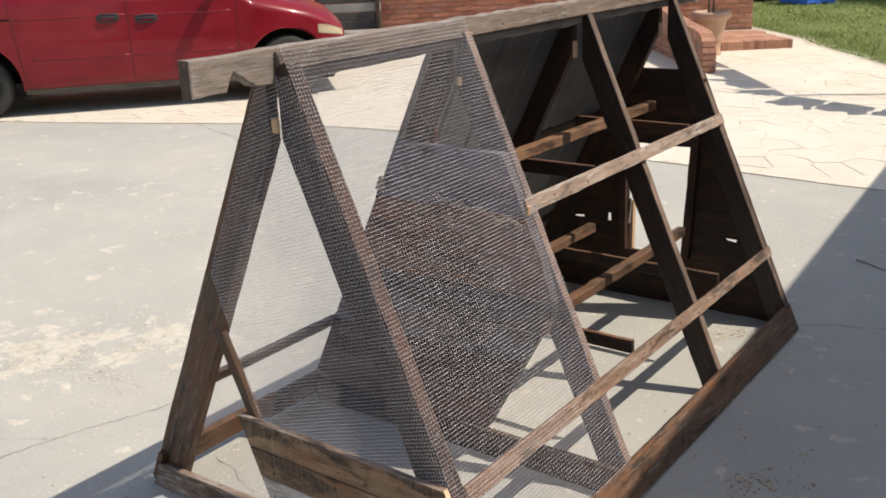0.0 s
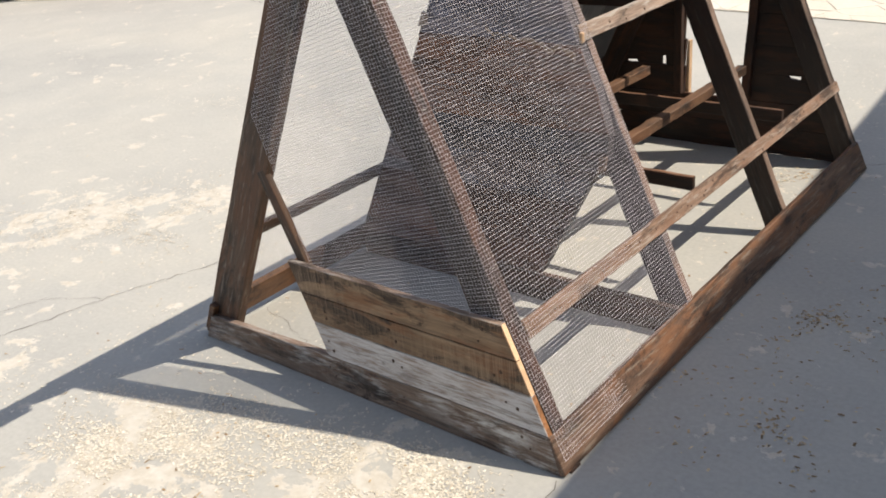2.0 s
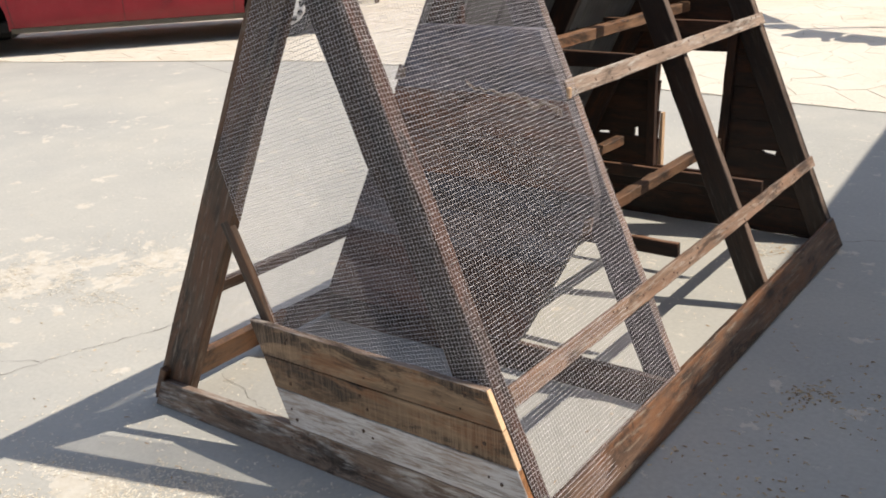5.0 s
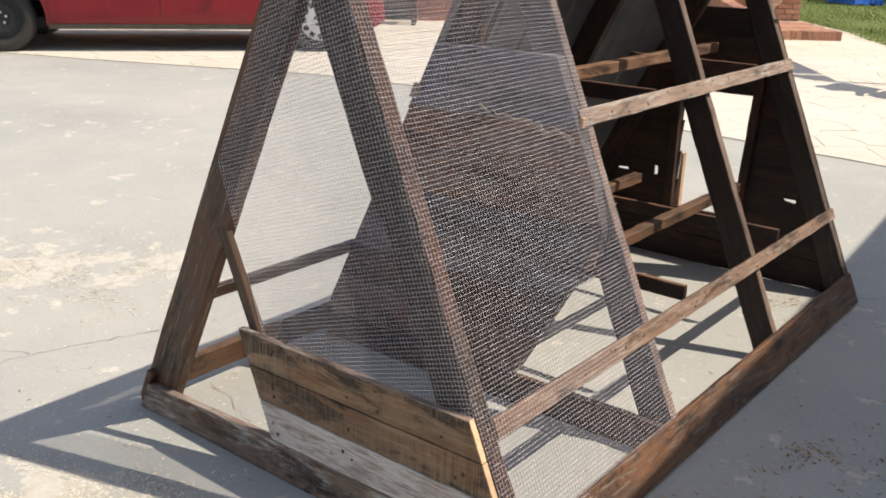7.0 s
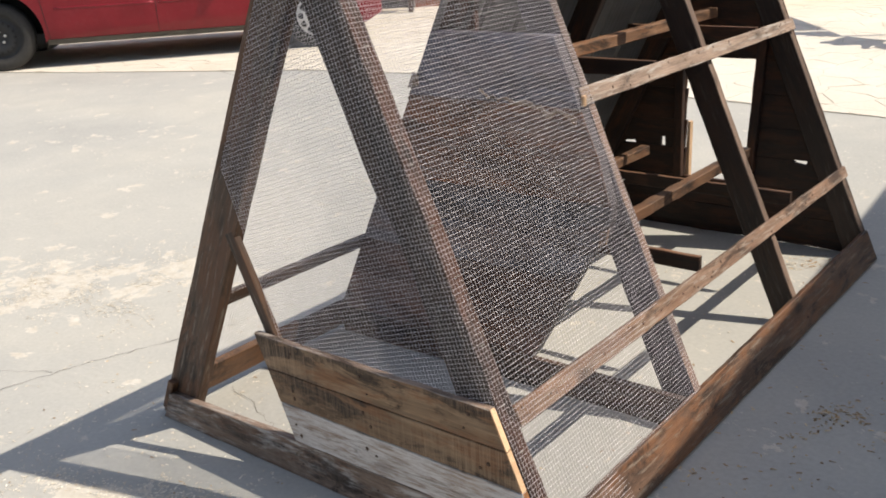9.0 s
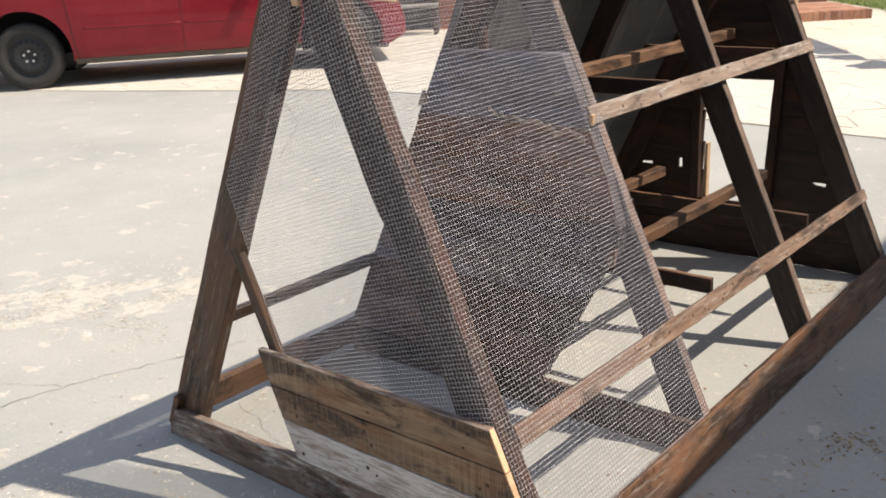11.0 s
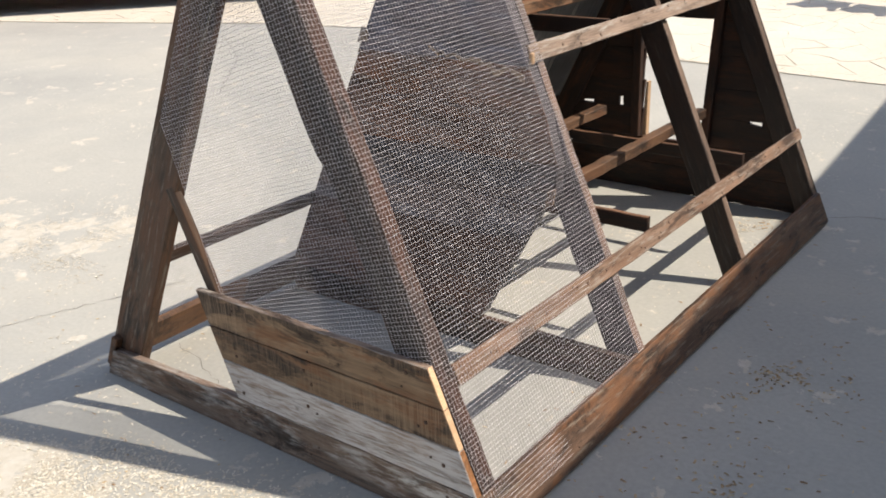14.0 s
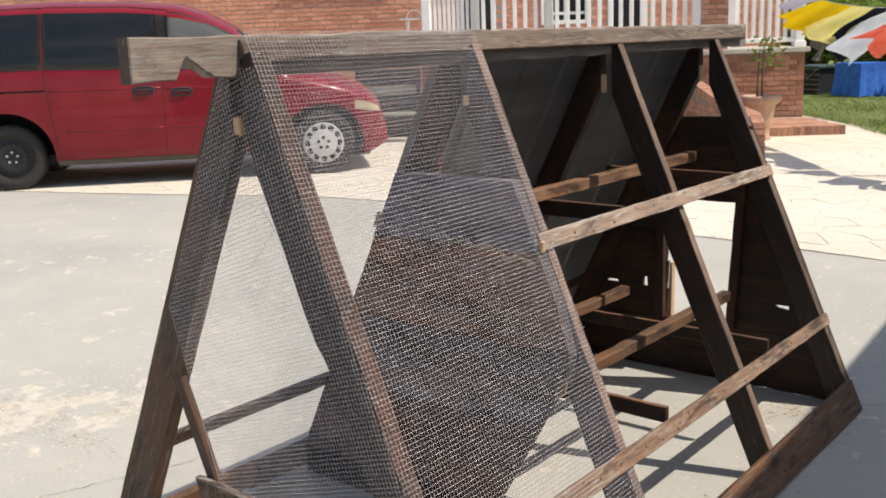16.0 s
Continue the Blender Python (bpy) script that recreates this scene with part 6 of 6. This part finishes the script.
def build_paving():
    rng = random.Random(21)
    xs = list(np.arange(-14, 10.01, 0.4))
    verts, faces = [], []
    rows = np.linspace(0, 1, 40)
    for x in xs:
        y0 = EDGE(x)
        for f in rows:
            y = y0 + (22 - y0) * f
            verts.append((x, y, rise(x, y) + 0.004))
    n = len(rows)
    faces = [(i * n + j, (i + 1) * n + j, (i + 1) * n + j + 1, i * n + j + 1) for i in range(len(xs) - 1) for j in range(n - 1)]
    me = bpy.data.meshes.new("pavement")
    me.from_pydata(verts, [], faces)
    me.materials.append(JOINT)
    pavement = tagged(part("pavement", me, None), "cream crazy paving with thin sandy joints", "paving", kind="structure")
    step = 0.25
    cells = {}
    for i in range(-48, 24):
        for j in range(-2, 66):
            x, y = i * step + rng.uniform(-0.13, 0.13), j * step + rng.uniform(-0.13, 0.13)
            cells[i, j] = (x, y)
    near, far_v, far_f = [], [], []
    for (i, j), (x, y) in cells.items():
        if not in_paving(x, y) or not (-11.5 < x < 5.0):
            continue
        poly = [(x - 0.8, y - 0.8), (x + 0.8, y - 0.8), (x + 0.8, y + 0.8), (x - 0.8, y + 0.8)]
        for di in range(-2, 3):
            for dj in range(-2, 3):
                q = cells.get((i + di, j + dj))
                if q is None or (di == 0 and dj == 0):
                    continue
                dx, dy = x - q[0], y - q[1]
                l = math.hypot(dx, dy)
                g = 0.0015 + 0.0034 * rng.random() if rng.random() < 0.5 else 0.0
                poly = clip_half(poly, ((x + q[0]) / 2 + dx / l * g, (y + q[1]) / 2 + dy / l * g), (dx, dy))
        slope = (EDGE(x + 0.2) - EDGE(x - 0.2)) / 0.4
        poly = clip_half(poly, (x, EDGE(x) + 0.004), (-slope, 1.0))
        if len(poly) < 3:
            continue
        poly = [(p[0] + rng.gauss(0, 0.003), p[1] + rng.gauss(0, 0.0055)) for p in poly]
        lift = 0.0065 + rng.random() * 0.0015
        vs = [(px, py, rise(px, py) + lift) for px, py in poly] + [(px, py, rise(px, py) + 0.002) for px, py in poly]
        k = len(poly)
        fs = [tuple(range(k))] + [(a, a + k, (a + 1) % k + k, (a + 1) % k) for a in range(k)]
        if -4.2 < x < 1.2 and y < 8.2 and len(near) < 300:
            me = bpy.data.meshes.new("paving_stone")
            c = Vector((x, y, rise(x, y)))
            me.from_pydata([tuple(Vector(v) - c) for v in vs], [], fs)
            me.materials.append(PAVING)
            near.append(part("paving_stone", me, None, pavement, "", Matrix.Translation(c)))
        else:
            b = len(far_v)
            far_v += vs
            far_f += [tuple(q + b for q in f) for f in fs]
    me = bpy.data.meshes.new("paving_stones")
    me.from_pydata(far_v, [], far_f)
    me.materials.append(PAVING)
    part("paving_stones", me, None, pavement)["kind"] = "stuff"


build_paving()


def crack(points, width, seed):
    """A thin ragged crack laid along the slab."""
    rng = random.Random(seed)
    verts, faces = [], []
    pts = []
    for a, b in zip(points, points[1:]):
        a, b = Vector(a), Vector(b)
        k = max(2, int((b - a).length / 0.03))
        side = Vector((-(b - a).y, (b - a).x)).normalized()
        for i in range(k):
            pts.append(a.lerp(b, i / k) + side * rng.gauss(0, 0.0055))
    for i, p in enumerate(pts):
        d = (pts[min(i + 1, len(pts) - 1)] - pts[max(i - 1, 0)]).normalized()
        s = Vector((-d.y, d.x)) * width * rng.uniform(0.25, 1.0)
        for q in (p - s, p + s):
            verts.append((q.x, q.y, rise(q.x, q.y) + 0.0025))
    faces = [(2 * i, 2 * i + 1, 2 * i + 3, 2 * i + 2) for i in range(len(pts) - 1)]
    me = bpy.data.meshes.new("crack")
    me.from_pydata(verts, [], faces)
    me.materials.append(CRACK)
    part("crack", me, None, ground)


crack([(-2.6, -2.2), (-1.376, -0.412), (-1.285, -0.006), (-1.14, 0.39), (-1.05, 0.62)], 0.0017, 1)
crack([(-1.30, -0.02), (-1.5, -0.15), (-1.6, -0.4)], 0.0013, 2)
crack([(0.74, -0.02), (0.80, -0.25), (0.86, -0.6)], 0.0015, 3)
crack([(0.72, 2.47), (0.84, 2.555), (1.4, 2.75), (2.4, 2.9)], 0.0032, 4)
crack([(-5.6, 4.18), (-5.0, 3.98), (-4.6, 3.87), (-3.9, 3.4), (-3.2, 2.6)], 0.0035, 5)
crack([(-0.66, 0.245), (-0.55, 0.22), (-0.36, 0.15), (-0.2, 0.02)], 0.0009, 6)


def scatter(name, clusters, size, mat, label, category, seed, thin=0.45):
    """Loose curled flakes lying in drifts on the slab."""
    rng = random.Random(seed)
    verts, faces = [], []
    for cx, cy, rx, ry, count in clusters:
        for _ in range(count):
            x, y = rng.gauss(cx, rx), rng.gauss(cy, ry)
            if noise.noise(Vector((x * 6.0, y * 6.0, seed))) < rng.uniform(-0.25, 0.25):
                continue
            a = rng.uniform(0, 6.28)
            l, w = size * rng.uniform(0.4, 1.6), size * thin * rng.uniform(0.5, 1.3)
            d, s = Vector((math.cos(a), math.sin(a), 0)), Vector((-math.sin(a), math.cos(a), 0))
            z = rise(x, y) + 0.0015
            c = Vector((x, y, z))
            i = len(verts)
            curl = rng.uniform(0.001, 0.16) * size
            tip = rng.uniform(0.0, 0.10) * size
            verts += [tuple(c - d * l / 2 - s * w / 2), tuple(c - d * l / 2 + s * w / 2 + Vector((0, 0, tip))), tuple(c + s * w / 2 + Vector((0, 0, curl))), tuple(c - s * w / 2 + Vector((0, 0, curl * 0.6))), tuple(c + d * l / 2 + s * w / 2), tuple(c + d * l / 2 - s * w / 2 + Vector((0, 0, tip)))]
            faces += [(i, i + 3, i + 2, i + 1), (i + 3, i + 5, i + 4, i + 2)]
    me = bpy.data.meshes.new(name)
    me.from_pydata(verts, [], faces)
    me.materials.append(mat)
    tagged(part(name, me, None), label, category, kind="stuff")


scatter("wood_shavings", [(-2.22, 0.30, 0.2, 0.2, 1000), (-1.95, 0.45, 0.2, 0.2, 600), (-2.0, 0.68, 0.2, 0.2, 500), (-1.85, 0.95, 0.2, 0.2, 400), (-1.4, 0.9, 0.5, 0.5, 850),
                          (-0.42, -0.40, 0.10, 0.10, 1100), (-0.36, -0.58, 0.13, 0.10, 1900), (-0.14, -0.52, 0.12, 0.12, 1200), (-0.08, -0.28, 0.12, 0.10, 1190), (0.40, -0.20, 0.12, 0.06, 2380),
                          (0.30, -0.42, 0.16, 0.12, 1530), (-0.2, -0.9, 0.4, 0.25, 2550), (-0.8, -0.3, 0.3, 0.3, 850), (-0.5, 0.4, 0.3, 0.4, 510), (0.2, 1.9, 0.25, 0.4, 680), (0.1, 3.6, 0.8, 0.5, 1530), (-3.1, 1.95, 0.55, 0.13, 700), (-2.0, 2.15, 0.3, 0.14, 600), (-1.62, 0.50, 0.14, 0.12, 700), (0.50, 2.17, 0.06, 0.06, 160)],
        0.0095, CHIP, "pale wood shavings strewn over the concrete", "wood shavings", 3)
scatter("sawdust", [(-2.22, 0.30, 0.2, 0.2, 1500), (-1.95, 0.46, 0.2, 0.2, 900), (-0.40, -0.48, 0.15, 0.13, 3600), (-0.16, -0.48, 0.14, 0.14, 2600), (0.38, -0.26, 0.15, 0.09, 4500), (-0.25, -0.9, 0.35, 0.22, 3500)],
        0.0045, CHIP, "pale sawdust in drifts on the concrete", "sawdust", 3, 0.8)
scatter("leaf_litter", [(1.06, 1.08, 0.07, 0.09, 330), (1.12, 0.50, 0.12, 0.12, 150), (1.03, 0.42, 0.08, 0.10, 70), (0.78, 0.50, 0.10, 0.14, 70), (0.57, 2.18, 0.06, 0.10, 220), (1.1, 0.9, 0.4, 0.6, 200), (-0.3, -0.5, 0.5, 0.4, 160), (-2, 0.6, 0.8, 0.8, 140), (1.2, 0.3, 0.5, 0.6, 260), (1.5, 1.2, 0.5, 0.6, 110), (-5.85, 2.53, 0.025, 0.02, 40)],
        0.0115, LITTER, "brown leaf litter scattered on the concrete", "leaf litter", 9)
twig = part("twig", tube(bmesh.new(), [(0.72, 3.52, 0.006), (0.78, 3.48, 0.010), (0.86, 3.43, 0.008), (0.93, 3.40, 0.006)], [0.004, 0.004, 0.003, 0.002], 6), STEM)
tagged(twig, "thin dry twig lying on the shaded concrete", "twig")
